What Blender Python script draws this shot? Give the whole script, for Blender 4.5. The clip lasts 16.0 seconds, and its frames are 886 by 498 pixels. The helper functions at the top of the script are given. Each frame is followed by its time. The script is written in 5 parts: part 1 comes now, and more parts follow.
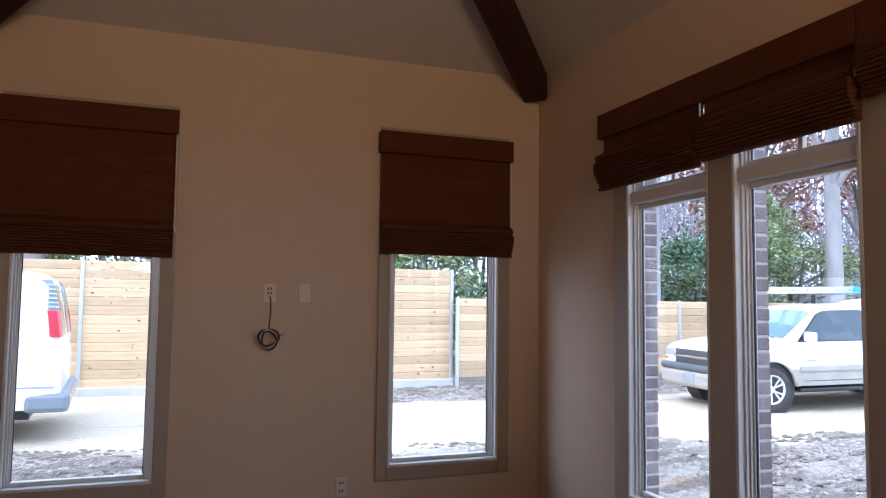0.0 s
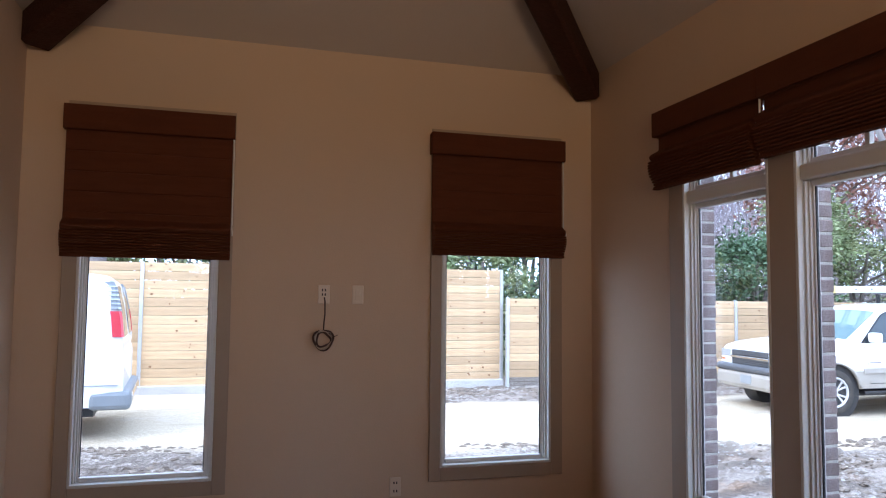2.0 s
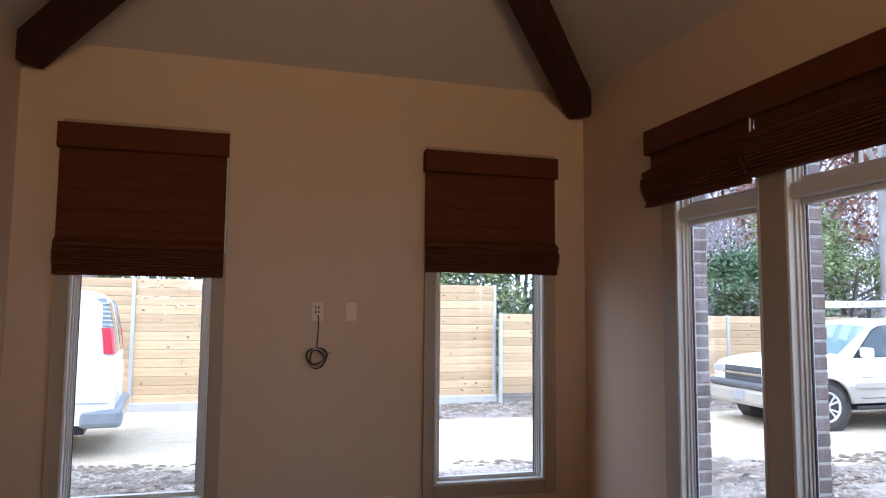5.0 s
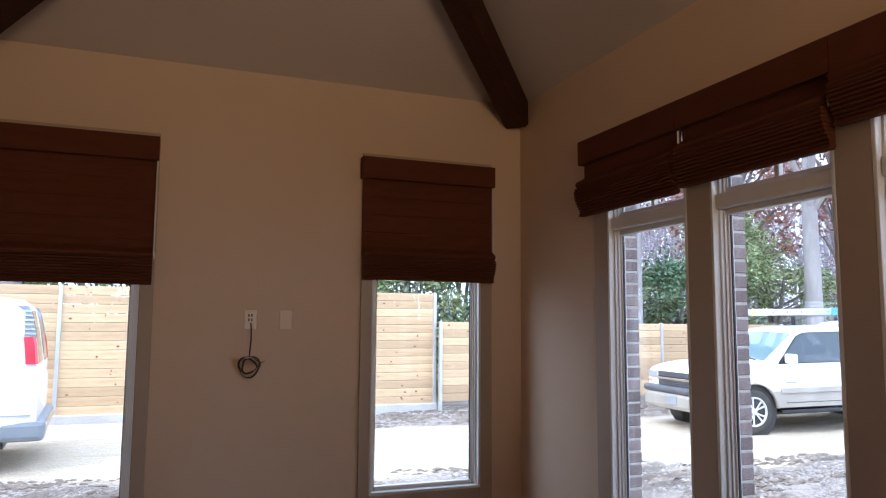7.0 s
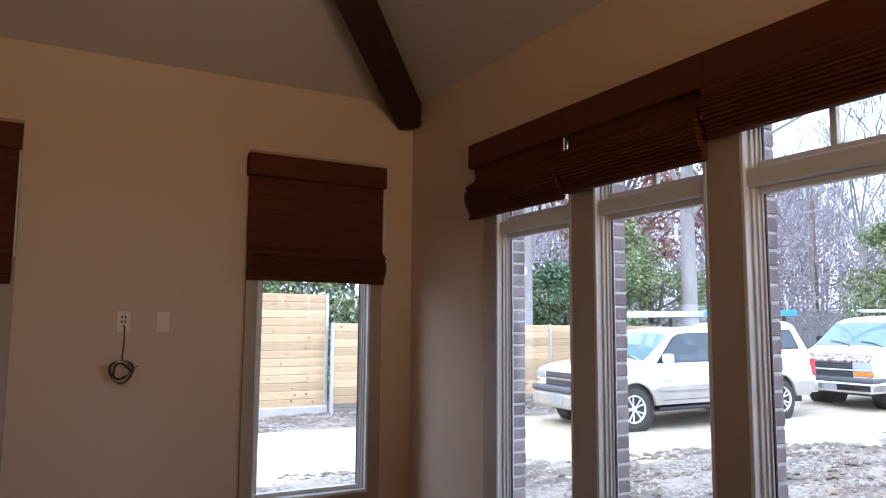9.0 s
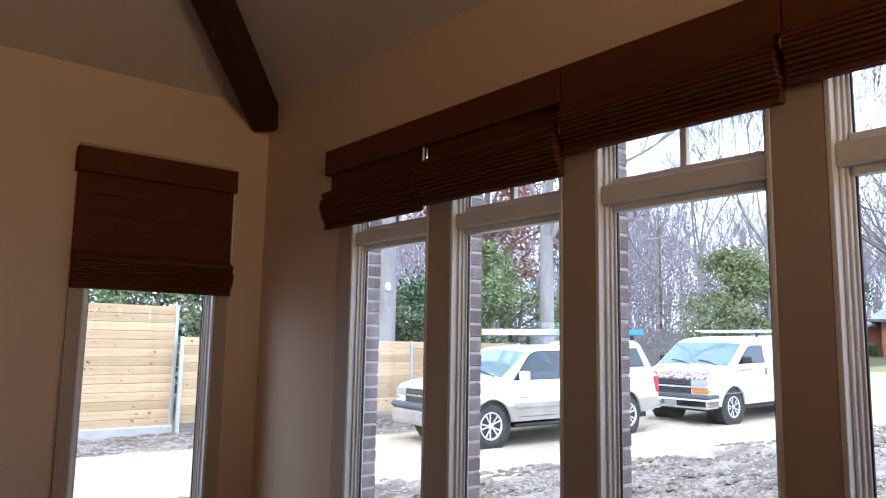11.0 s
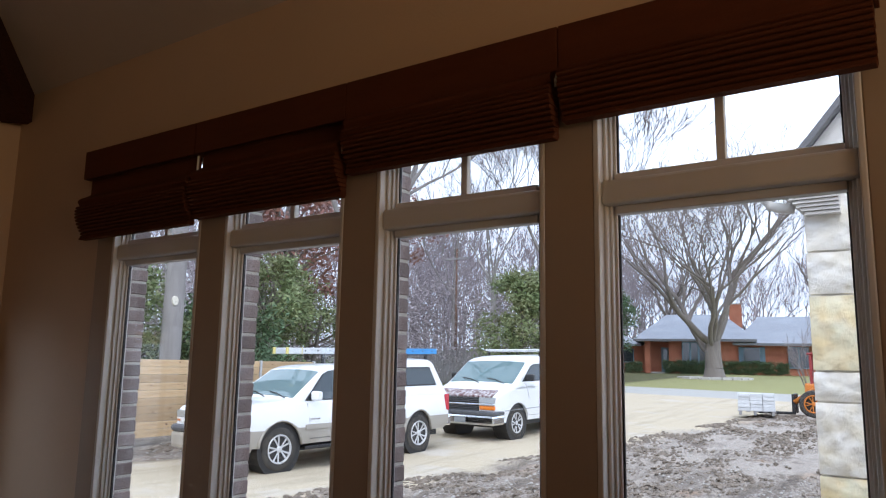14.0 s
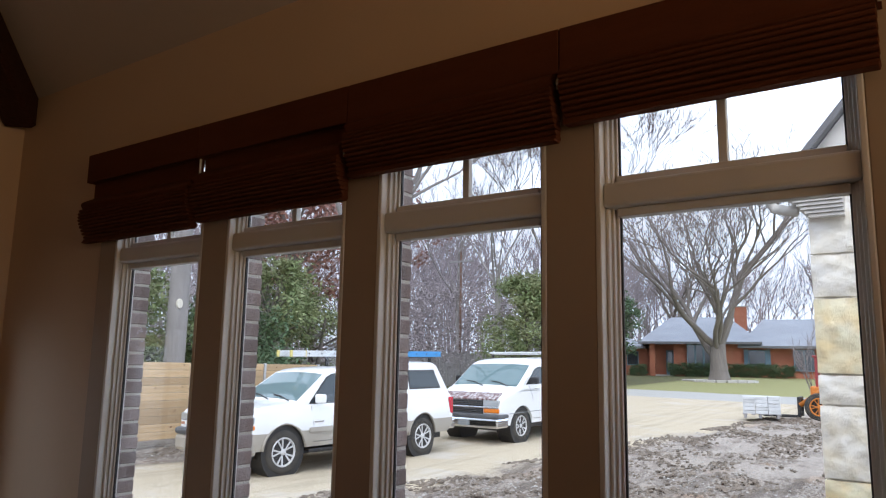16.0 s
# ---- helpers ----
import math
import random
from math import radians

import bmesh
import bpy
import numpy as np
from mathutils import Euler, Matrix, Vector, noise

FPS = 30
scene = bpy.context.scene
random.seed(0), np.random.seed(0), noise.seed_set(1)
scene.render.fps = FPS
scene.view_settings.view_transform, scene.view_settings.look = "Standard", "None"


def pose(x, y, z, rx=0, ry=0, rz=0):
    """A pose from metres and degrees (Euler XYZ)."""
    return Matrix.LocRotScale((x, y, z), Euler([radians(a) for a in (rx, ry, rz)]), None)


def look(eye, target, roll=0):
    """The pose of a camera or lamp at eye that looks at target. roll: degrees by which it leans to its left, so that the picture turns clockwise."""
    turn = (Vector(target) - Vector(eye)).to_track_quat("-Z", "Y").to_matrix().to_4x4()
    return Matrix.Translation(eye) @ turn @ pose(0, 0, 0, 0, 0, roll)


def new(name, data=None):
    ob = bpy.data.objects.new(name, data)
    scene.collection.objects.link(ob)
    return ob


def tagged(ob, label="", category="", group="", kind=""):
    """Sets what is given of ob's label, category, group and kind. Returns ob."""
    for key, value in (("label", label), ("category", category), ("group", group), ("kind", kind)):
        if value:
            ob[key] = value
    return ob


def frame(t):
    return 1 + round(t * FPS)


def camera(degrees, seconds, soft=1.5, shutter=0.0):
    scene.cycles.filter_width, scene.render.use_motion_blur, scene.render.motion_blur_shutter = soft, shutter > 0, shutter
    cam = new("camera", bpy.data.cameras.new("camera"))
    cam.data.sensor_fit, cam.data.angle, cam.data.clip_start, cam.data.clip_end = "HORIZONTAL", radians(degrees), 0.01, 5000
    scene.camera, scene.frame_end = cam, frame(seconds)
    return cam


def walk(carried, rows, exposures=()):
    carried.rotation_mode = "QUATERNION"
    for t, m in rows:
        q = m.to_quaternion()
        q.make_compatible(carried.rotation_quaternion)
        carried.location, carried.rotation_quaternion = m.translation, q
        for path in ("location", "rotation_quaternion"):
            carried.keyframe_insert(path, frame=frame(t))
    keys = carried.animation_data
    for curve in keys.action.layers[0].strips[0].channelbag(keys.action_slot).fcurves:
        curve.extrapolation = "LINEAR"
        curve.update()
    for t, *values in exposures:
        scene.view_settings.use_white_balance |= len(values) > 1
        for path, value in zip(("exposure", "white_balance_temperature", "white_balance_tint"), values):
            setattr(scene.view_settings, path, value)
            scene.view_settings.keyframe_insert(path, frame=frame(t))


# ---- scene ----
cam = camera(62.8, 16.0, soft=1.15)
PATH = [
    (0, (-2.433, -4.675, 1.556), (-1.752, -2.801, 1.702), 0.7),
    (0.5, (-2.437, -4.659, 1.561), (-1.825, -2.76, 1.704), 0.7),
    (1, (-2.449, -4.657, 1.57), (-1.879, -2.745, 1.709), 0.7),
    (1.5, (-2.456, -4.658, 1.562), (-1.901, -2.742, 1.704), 0.6),
    (2, (-2.456, -4.669, 1.564), (-1.901, -2.753, 1.708), 0.6),
    (2.5, (-2.458, -4.67, 1.563), (-1.903, -2.755, 1.712), 0.6),
    (3, (-2.459, -4.679, 1.571), (-1.905, -2.764, 1.722), 0.6),
    (3.5, (-2.467, -4.668, 1.565), (-1.911, -2.753, 1.726), 0.5),
    (6, (-2.451, -4.682, 1.586), (-1.829, -2.791, 1.784), 0.6),
    (6.5, (-2.437, -4.676, 1.583), (-1.768, -2.803, 1.787), 0.5),
    (7, (-2.426, -4.678, 1.577), (-1.704, -2.824, 1.785), 0.4),
    (7.5, (-2.406, -4.684, 1.572), (-1.63, -2.853, 1.784), 0.3),
    (8, (-2.398, -4.685, 1.592), (-1.56, -2.881, 1.799), 0.4),
    (10.5, (-2.269, -4.56, 1.574), (-1.065, -2.983, 1.822), 0.6),
    (11, (-2.215, -4.536, 1.589), (-0.939, -3.018, 1.849), 1.0),
    (11.5, (-2.177, -4.524, 1.599), (-0.828, -3.072, 1.87), 1.3),
    (12, (-2.16, -4.533, 1.612), (-0.742, -3.151, 1.893), 1.3),
    (12.5, (-2.104, -4.51, 1.635), (-0.621, -3.199, 1.925), 1.4),
    (13, (-2.073, -4.498, 1.637), (-0.528, -3.264, 1.938), 1.3),
    (13.5, (-2.058, -4.5, 1.638), (-0.458, -3.34, 1.947), 1.0),
    (14, (-2.038, -4.503, 1.643), (-0.408, -3.387, 1.956), 1.0),
    (14.5, (-2.027, -4.505, 1.641), (-0.384, -3.41, 1.959), 0.9),
    (15, (-2.01, -4.5, 1.655), (-0.368, -3.403, 1.972), 1.1),
    (15.5, (-2.027, -4.513, 1.644), (-0.392, -3.406, 1.963), 1.0),
    (16, (-2.029, -4.508, 1.645), (-0.407, -3.383, 1.965), 1.0),
]
EXPOSURES = [(0, 0.06, 5650, 13), (3.5, 0.05, 5850, 13), (8, 0.05, 5950, 13), (11, -0.05, 6100, 13), (12.5, -0.45, 6350, 13), (13.5, -0.78, 6450, 12), (14.2, -0.88, 6650, 12), (16, -0.9, 6850, 12)]
walk(cam, [(t, look(eye, target, roll)) for t, eye, target, roll in PATH], EXPOSURES)

# ---- world and light ----
SUN_EL, SUN_AZ = 46.0, -112.0
world = bpy.data.worlds.new("sky")
scene.world = world
world.use_nodes = True
wn, wl = world.node_tree.nodes, world.node_tree.links
wn.clear()
sky = wn.new("ShaderNodeTexSky")
sky.sky_type, sky.sun_disc = "NISHITA", False
sky.sun_elevation, sky.sun_rotation = radians(SUN_EL), radians(SUN_AZ)
sky.air_density, sky.dust_density, sky.ozone_density = 1.0, 6.0, 1.0
cloud_tc = wn.new("ShaderNodeTexCoord")
cloud = wn.new("ShaderNodeTexNoise")
cloud.inputs["Scale"].default_value, cloud.inputs["Detail"].default_value = 2.2, 5.0
ramp = wn.new("ShaderNodeValToRGB")
ramp.color_ramp.elements[0].position, ramp.color_ramp.elements[0].color = 0.3, (19.0, 23.2, 30.6, 1)
ramp.color_ramp.elements[1].position, ramp.color_ramp.elements[1].color = 0.7, (24.4, 28.2, 35.0, 1)
mixw = wn.new("ShaderNodeMix")
mixw.data_type = "RGBA"
mixw.inputs["Factor"].default_value = 0.86
bg = wn.new("ShaderNodeBackground")
bg.inputs["Strength"].default_value = 0.16
wo = wn.new("ShaderNodeOutputWorld")
wl.new(cloud_tc.outputs["Generated"], cloud.inputs["Vector"])
wl.new(cloud.outputs["Fac"], ramp.inputs["Fac"])
wl.new(sky.outputs["Color"], mixw.inputs["A"])
wl.new(ramp.outputs["Color"], mixw.inputs["B"])
wl.new(mixw.outputs["Result"], bg.inputs["Color"])
wl.new(bg.outputs["Background"], wo.inputs["Surface"])

sun = new("sun", bpy.data.lights.new("sun", "SUN"))
sun.data.energy, sun.data.angle, sun.data.color = 2.0, radians(25), (1.0, 0.99, 0.97)
sa, se = radians(SUN_AZ), radians(SUN_EL)
sun.matrix_world = look((0, 0, 0), (-math.sin(sa) * math.cos(se), -math.cos(sa) * math.cos(se), -math.sin(se)))


def fill_light(name, eye, target, w, h, power, colour):
    """An added area lamp behind the walk that brightens the room."""
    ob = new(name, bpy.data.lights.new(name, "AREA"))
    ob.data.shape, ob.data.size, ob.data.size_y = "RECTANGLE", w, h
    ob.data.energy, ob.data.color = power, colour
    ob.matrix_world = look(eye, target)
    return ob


# warm fill lamp added behind the walk, with no known source there
fill_light("rear_opening_light", (-1.85, -8.45, 1.85), (-1.85, 0, 1.85), 2.3, 1.5, 120, (1.0, 0.69, 0.36))


# ---- materials ----
def mat(name, colour, rough=0.6, metal=0.0, grain=0.0, grain_scale=40, stain=0.0, stain_scale=2.0, bump=0.0, bump_scale=200,
        rand=0.0, stretch=(1, 1, 1), coat=0.0, spec=0.5, second=None, trans=0.0, island=False):
    """A surface with a fine grain, broad stains, relief and variation from piece to piece."""
    m = bpy.data.materials.new(name)
    m.use_nodes = True
    n, l = m.node_tree.nodes, m.node_tree.links
    b = n["Principled BSDF"]
    b.inputs["Roughness"].default_value, b.inputs["Metallic"].default_value = rough, metal
    b.inputs["Coat Weight"].default_value, b.inputs["Specular IOR Level"].default_value = coat, spec
    b.inputs["Base Color"].default_value = (*colour, 1)
    b.inputs["Transmission Weight"].default_value = trans
    tc = n.new("ShaderNodeTexCoord")
    mp = n.new("ShaderNodeMapping")
    mp.inputs["Scale"].default_value = stretch
    l.new(tc.outputs["Object"], mp.inputs["Vector"])
    last = None

    def noise_node(scale, detail=5.0):
        t = n.new("ShaderNodeTexNoise")
        t.inputs["Scale"].default_value, t.inputs["Detail"].default_value = scale, detail
        l.new(mp.outputs["Vector"], t.inputs["Vector"])
        return t

    def mixer(fac, a, bcol, fac_scale=1.0, blend="MIX", lo=0.35, hi=0.65):
        r = n.new("ShaderNodeMapRange")
        r.inputs["From Min"].default_value, r.inputs["From Max"].default_value = lo, hi
        r.inputs["To Max"].default_value = fac_scale
        l.new(fac, r.inputs["Value"])
        x = n.new("ShaderNodeMix")
        x.data_type, x.blend_type = "RGBA", blend
        l.new(r.outputs["Result"], x.inputs["Factor"])
        if a is None:
            x.inputs["A"].default_value = (*colour, 1)
        else:
            l.new(a, x.inputs["A"])
        x.inputs["B"].default_value = (*bcol, 1)
        return x.outputs["Result"]

    if second:
        last = mixer(noise_node(stain_scale * 1.7, 8).outputs["Fac"], last, second, 1.0)
    if stain:
        last = mixer(noise_node(stain_scale, 4).outputs["Fac"], last, tuple(c * 0.55 for c in colour), stain)
    if grain:
        last = mixer(noise_node(grain_scale, 6).outputs["Fac"], last, tuple(min(1, c * 1.5 + 0.02) for c in colour), grain, lo=0.4, hi=0.7)
    if rand:
        src = n.new("ShaderNodeNewGeometry").outputs["Random Per Island"] if island else n.new("ShaderNodeObjectInfo").outputs["Random"]
        last = mixer(src, last, tuple(c * 0.4 for c in colour), rand, lo=0.0, hi=1.0)
    if last:
        l.new(last, b.inputs["Base Color"])
    if bump:
        bp = n.new("ShaderNodeBump")
        bp.inputs["Strength"].default_value, bp.inputs["Distance"].default_value = bump, 0.01
        l.new(noise_node(bump_scale, 4).outputs["Fac"], bp.inputs["Height"])
        l.new(bp.outputs["Normal"], b.inputs["Normal"])
    return m


def glass_mat(name, tint=(1, 1, 1), gloss=0.02):
    """Thin flat glass: clear, with a mirror gloss."""
    m = bpy.data.materials.new(name)
    m.use_nodes = True
    n, l = m.node_tree.nodes, m.node_tree.links
    n.clear()
    tr, gl, mx, o, lw, pw, ml = (n.new("ShaderNode" + k) for k in ("BsdfTransparent", "BsdfGlossy", "MixShader", "OutputMaterial", "LayerWeight", "Math", "Math"))
    tr.inputs["Color"].default_value = (*tint, 1)
    gl.inputs["Roughness"].default_value = 0.0
    pw.operation, pw.inputs[1].default_value = "POWER", 3.0
    ml.operation, ml.inputs[1].default_value, ml.inputs[2].default_value = "MULTIPLY_ADD", 0.35, gloss
    l.new(lw.outputs["Facing"], pw.inputs[0])
    l.new(pw.outputs[0], ml.inputs[0])
    l.new(ml.outputs[0], mx.inputs["Fac"])
    l.new(tr.outputs["BSDF"], mx.inputs[1])
    l.new(gl.outputs["BSDF"], mx.inputs[2])
    l.new(mx.outputs["Shader"], o.inputs["Surface"])
    return m


M_WALL = mat("wall_paint", (0.61, 0.452, 0.315), 0.75, stain=0.06, stain_scale=1.2, bump=0.10, bump_scale=90)
M_CEIL = mat("ceiling_paint", (0.51, 0.43, 0.36), 0.85, stain=0.06, stain_scale=0.9, bump=0.12, bump_scale=70)
M_TRIM = mat("trim_paint", (0.39, 0.30, 0.22), 0.55, stain=0.08, stain_scale=3, bump=0.03, bump_scale=60)
M_SASH = mat("window_sash_paint", (0.69, 0.68, 0.645), 0.4, stain=0.08, stain_scale=5)
M_SPACER = mat("window_spacer", (0.03, 0.03, 0.035), 0.5)
M_GLASS = glass_mat("window_glass", (0.97, 0.98, 0.98))
M_BEAM = mat("stained_beam", (0.042, 0.012, 0.006), 0.65, spec=0.2, grain=0.5, grain_scale=14, stain=0.5, stain_scale=3, bump=0.3, bump_scale=20, stretch=(1, 8, 8))
M_SHADE = mat("woven_shade", (0.118, 0.034, 0.014), 0.8, grain=0.22, grain_scale=160, stain=0.35, stain_scale=6, bump=0.5, bump_scale=240, stretch=(1, 1, 6), spec=0.15)
M_CORD = mat("white_cord", (0.75, 0.74, 0.70), 0.7, bump=0.2, bump_scale=400)
M_FLOOR = mat("subfloor_boards", (0.16, 0.10, 0.065), 0.5, grain=0.5, grain_scale=12, stain=0.4, stain_scale=2, stretch=(8, 1, 1), rand=0.5)
M_PLATE = mat("outlet_plate", (0.72, 0.60, 0.47), 0.4, stain=0.05)
M_SLOT = mat("outlet_slots", (0.03, 0.02, 0.02), 0.5)
M_WIRE = mat("brown_wire", (0.06, 0.025, 0.016), 0.5, stain=0.4, stain_scale=30)
M_WIRE2 = mat("pale_wire", (0.45, 0.38, 0.30), 0.5)
M_MORTAR = mat("mortar", (0.52, 0.49, 0.45), 0.95, grain=0.3, bump=0.6, bump_scale=120)
M_PALEMORTAR = mat("pale_mortar", (0.78, 0.75, 0.70), 0.95, grain=0.3, bump=0.6, bump_scale=120)
M_BRICK = mat("brick_wall", (0.31, 0.235, 0.22), 0.9, grain=0.35, grain_scale=30, stain=0.4, stain_scale=9, bump=0.6, bump_scale=90, rand=0.7, second=(0.40, 0.35, 0.34))
M_STONE = mat("limestone", (0.90, 0.88, 0.84), 0.9, grain=0.3, grain_scale=9, stain=0.18, stain_scale=5, bump=1.0, bump_scale=22, rand=0.10, second=(0.78, 0.70, 0.54))


# ---- builders ----
def box(bm, x0, x1, y0, y1, z0, z1):
    v = [bm.verts.new(p) for p in ((x0, y0, z0), (x1, y0, z0), (x1, y1, z0), (x0, y1, z0), (x0, y0, z1), (x1, y0, z1), (x1, y1, z1), (x0, y1, z1))]
    for f in ((3, 2, 1, 0), (4, 5, 6, 7), (0, 1, 5, 4), (1, 2, 6, 5), (2, 3, 7, 6), (3, 0, 4, 7)):
        bm.faces.new([v[i] for i in f])
    return v


def prism(bm, profile, a, b, place):
    """Extrudes a closed profile of (u, v) from a to b; place(u, v, w) gives the point."""
    rings = [[bm.verts.new(place(u, v, w)) for u, v in profile] for w in (a, b)]
    k = len(profile)
    for i in range(k):
        bm.faces.new((rings[0][i], rings[0][(i + 1) % k], rings[1][(i + 1) % k], rings[1][i]))
    bm.faces.new(rings[0][::-1])
    bm.faces.new(rings[1])


def tube(bm, pts, r0, r1=None, sides=8):
    """A round tapering tube along points."""
    r1 = r0 if r1 is None else r1
    pts = [Vector(p) for p in pts]
    rings, up = [], Vector((0.31, 0.17, 0.93))
    for i, p in enumerate(pts):
        d = (pts[min(i + 1, len(pts) - 1)] - pts[max(i - 1, 0)]).normalized()
        a = d.cross(up)
        if a.length < 1e-3:
            a = d.cross(Vector((1, 0, 0)))
        a.normalize()
        c = d.cross(a)
        r = r0 + (r1 - r0) * i / max(1, len(pts) - 1)
        rings.append([bm.verts.new(p + (a * math.cos(q) + c * math.sin(q)) * r) for q in (2 * math.pi * k / sides for k in range(sides))])
    for s, t in zip(rings, rings[1:]):
        for k in range(sides):
            bm.faces.new((s[k], s[(k + 1) % sides], t[(k + 1) % sides], t[k]))
    bm.faces.new(rings[0][::-1])
    bm.faces.new(rings[-1])


def mesh(name, bm, material, smooth=False, bevel=0.0, normals=True):
    if normals:
        bmesh.ops.recalc_face_normals(bm, faces=bm.faces)
    me = bpy.data.meshes.new(name)
    bm.to_mesh(me)
    bm.free()
    for m in material if isinstance(material, (list, tuple)) else [material]:
        me.materials.append(m)
    if smooth:
        me.shade_smooth()
    ob = new(name, me)
    if bevel:
        mod = ob.modifiers.new("bevel", "BEVEL")
        mod.width, mod.segments, mod.limit_method = bevel, 2, "ANGLE"
    return ob


def part(name, bm, material, parent, label="", smooth=False, bevel=0.0):
    ob = mesh(name, bm, material, smooth, bevel)
    ob.parent = parent
    if label:
        ob["label"] = label
    return ob


def boxpart(name, dims, material, parent, label="", bevel=0.0):
    bm = bmesh.new()
    box(bm, *dims)
    return part(name, bm, material, parent, label, bevel=bevel)


def thing(name, m, label, category, group="", kind=""):
    ob = new(name)
    ob.empty_display_size = 0.1
    ob.matrix_world = m
    return tagged(ob, label, category, group, kind)


# ---- the room ----
XL, YB, ZT, SLOPE = -3.65, -8.4, 3.19, 0.55
RIGHT_OPEN = [(-1.125, -1.81), (-1.975, -2.66), (-2.82, -3.505), (-3.668, -4.385)]
FAR_OPEN = [(-3.33, -2.54), (-1.115, -0.325)]
Z_SILL, Z_HEAD = 0.475, 2.60
T_IN, T_OUT = 0.09, 0.19


def wall_with_openings(name, spans, lo, hi, t0, t1, along_x, z0, z1, label, material, sill=Z_SILL, head=Z_HEAD):
    """A wall of boxes round its openings."""
    bm = bmesh.new()

    def piece(a, b, c, d):
        if along_x:
            box(bm, a, b, t0, t1, c, d)
        else:
            box(bm, t0, t1, a, b, c, d)

    edge = lo
    for a, b in sorted((min(s), max(s)) for s in spans):
        piece(edge, a, z0, z1)
        piece(a, b, z0, sill)
        piece(a, b, head, z1)
        edge = b
    piece(edge, hi, z0, z1)
    return tagged(mesh(name, bm, material), label, "wall", kind="structure")


wall_with_openings("wall_north", FAR_OPEN, XL - 0.15, T_IN, 0.0, T_IN, True, 0.0, ZT + 0.1, "tan painted plaster wall with two tall windows", M_WALL)
wall_with_openings("wall_east", RIGHT_OPEN, YB - 0.15, 0.0, 0.0, T_IN, False, 0.0, ZT + 0.1, "tan painted plaster wall with four windows", M_WALL)
wall_with_openings("wall_west", [], YB - 0.15, 0.0, XL - 0.15, XL, False, 0.0, ZT + 0.1, "tan painted plaster side wall", M_WALL)
# unseen rear wall; its opening is made up to hold the fill lamp
wall_with_openings("wall_south", [(-3.1, -0.6)], XL, 0.0, YB - 0.15, YB, True, 0.0, ZT + 0.1, "tan painted plaster wall with an added opening for the fill lamp", M_WALL, sill=1.0, head=2.7)
# unseen half wall, added to keep the rear lamp off the lower walls
bm = bmesh.new()
box(bm, XL, 0.0, -6.12, -6.0, 0.0, 1.92)
tagged(mesh("wall_partition", bm, M_WALL), "unseen tan half-height wall added to shade the lower walls", "wall", kind="structure")

bm = bmesh.new()
box(bm, XL - 0.15, T_IN, YB - 0.15, T_IN, -0.16, 0.0)
tagged(mesh("floor", bm, M_FLOOR), "brown floor of the empty room", "floor", kind="structure")

# hipped ceiling over the room's far end
mid = -XL / 2
top = ZT + SLOPE * mid
bm = bmesh.new()
A, B, C, D = (XL, 0, ZT), (0, 0, ZT), (0, YB, ZT), (XL, YB, ZT)
R0, R1 = (-mid, -mid, top), (-mid, YB, top)
for shift in (0.0, 0.12):
    up = Vector((0, 0, shift))
    p = {k: bm.verts.new(Vector(v) + up) for k, v in dict(A=A, B=B, C=C, D=D, E=R0, F=R1).items()}
    for f in ("ABE", "BCFE", "DAEF", "CDF"):
        bm.faces.new([p[k] for k in f])
tagged(mesh("ceiling", bm, M_CEIL), "pale beige hipped plaster ceiling", "ceiling", kind="structure")


def beam(a, b, label):
    """A square stained timber under a line of the ceiling."""
    a, b = Vector(a), Vector(b)
    d = (b - a).normalized()
    side = d.cross(Vector((0, 0, 1))).normalized()
    down = d.cross(side).normalized()
    if down.z > 0:
        down = -down
    w, h = 0.090, 0.190
    bm = bmesh.new()
    rings = []
    for p in (a, b):
        rings.append([bm.verts.new(p + side * u + down * v) for u, v in ((-w, -0.02), (w, -0.02), (w, h - 0.02), (w - 0.02, h), (-w + 0.02, h), (-w, h - 0.02))])
    for i in range(6):
        bm.faces.new((rings[0][i], rings[0][(i + 1) % 6], rings[1][(i + 1) % 6], rings[1][i]))
    bm.faces.new(rings[0])
    bm.faces.new(rings[1][::-1])
    return tagged(mesh("ceiling_beam", bm, M_BEAM), label, "beam", group="ceiling beams", kind="structure")


beam((-0.02, -0.02, ZT - 0.01), (-mid, -mid, top), "dark stained timber hip beam under the ceiling")
beam((XL + 0.02, -0.02, ZT - 0.01), (-mid, -mid, top), "dark stained timber hip beam under the ceiling")
beam((-mid, -mid, top), (-mid, YB, top), "dark stained timber ridge beam under the ceiling")


def baseboard(dims):
    bm = bmesh.new()
    box(bm, *dims)
    tagged(mesh("baseboard", bm, M_TRIM, bevel=0.006), "cream painted baseboard", "baseboard", kind="structure")


baseboard((XL + 0.016, -0.016, -0.016, 0.0, 0.0, 0.14))
baseboard((-0.016, 0.0, YB, -0.016, 0.0, 0.14))
baseboard((XL, XL + 0.016, YB, 0.0, 0.0, 0.14))


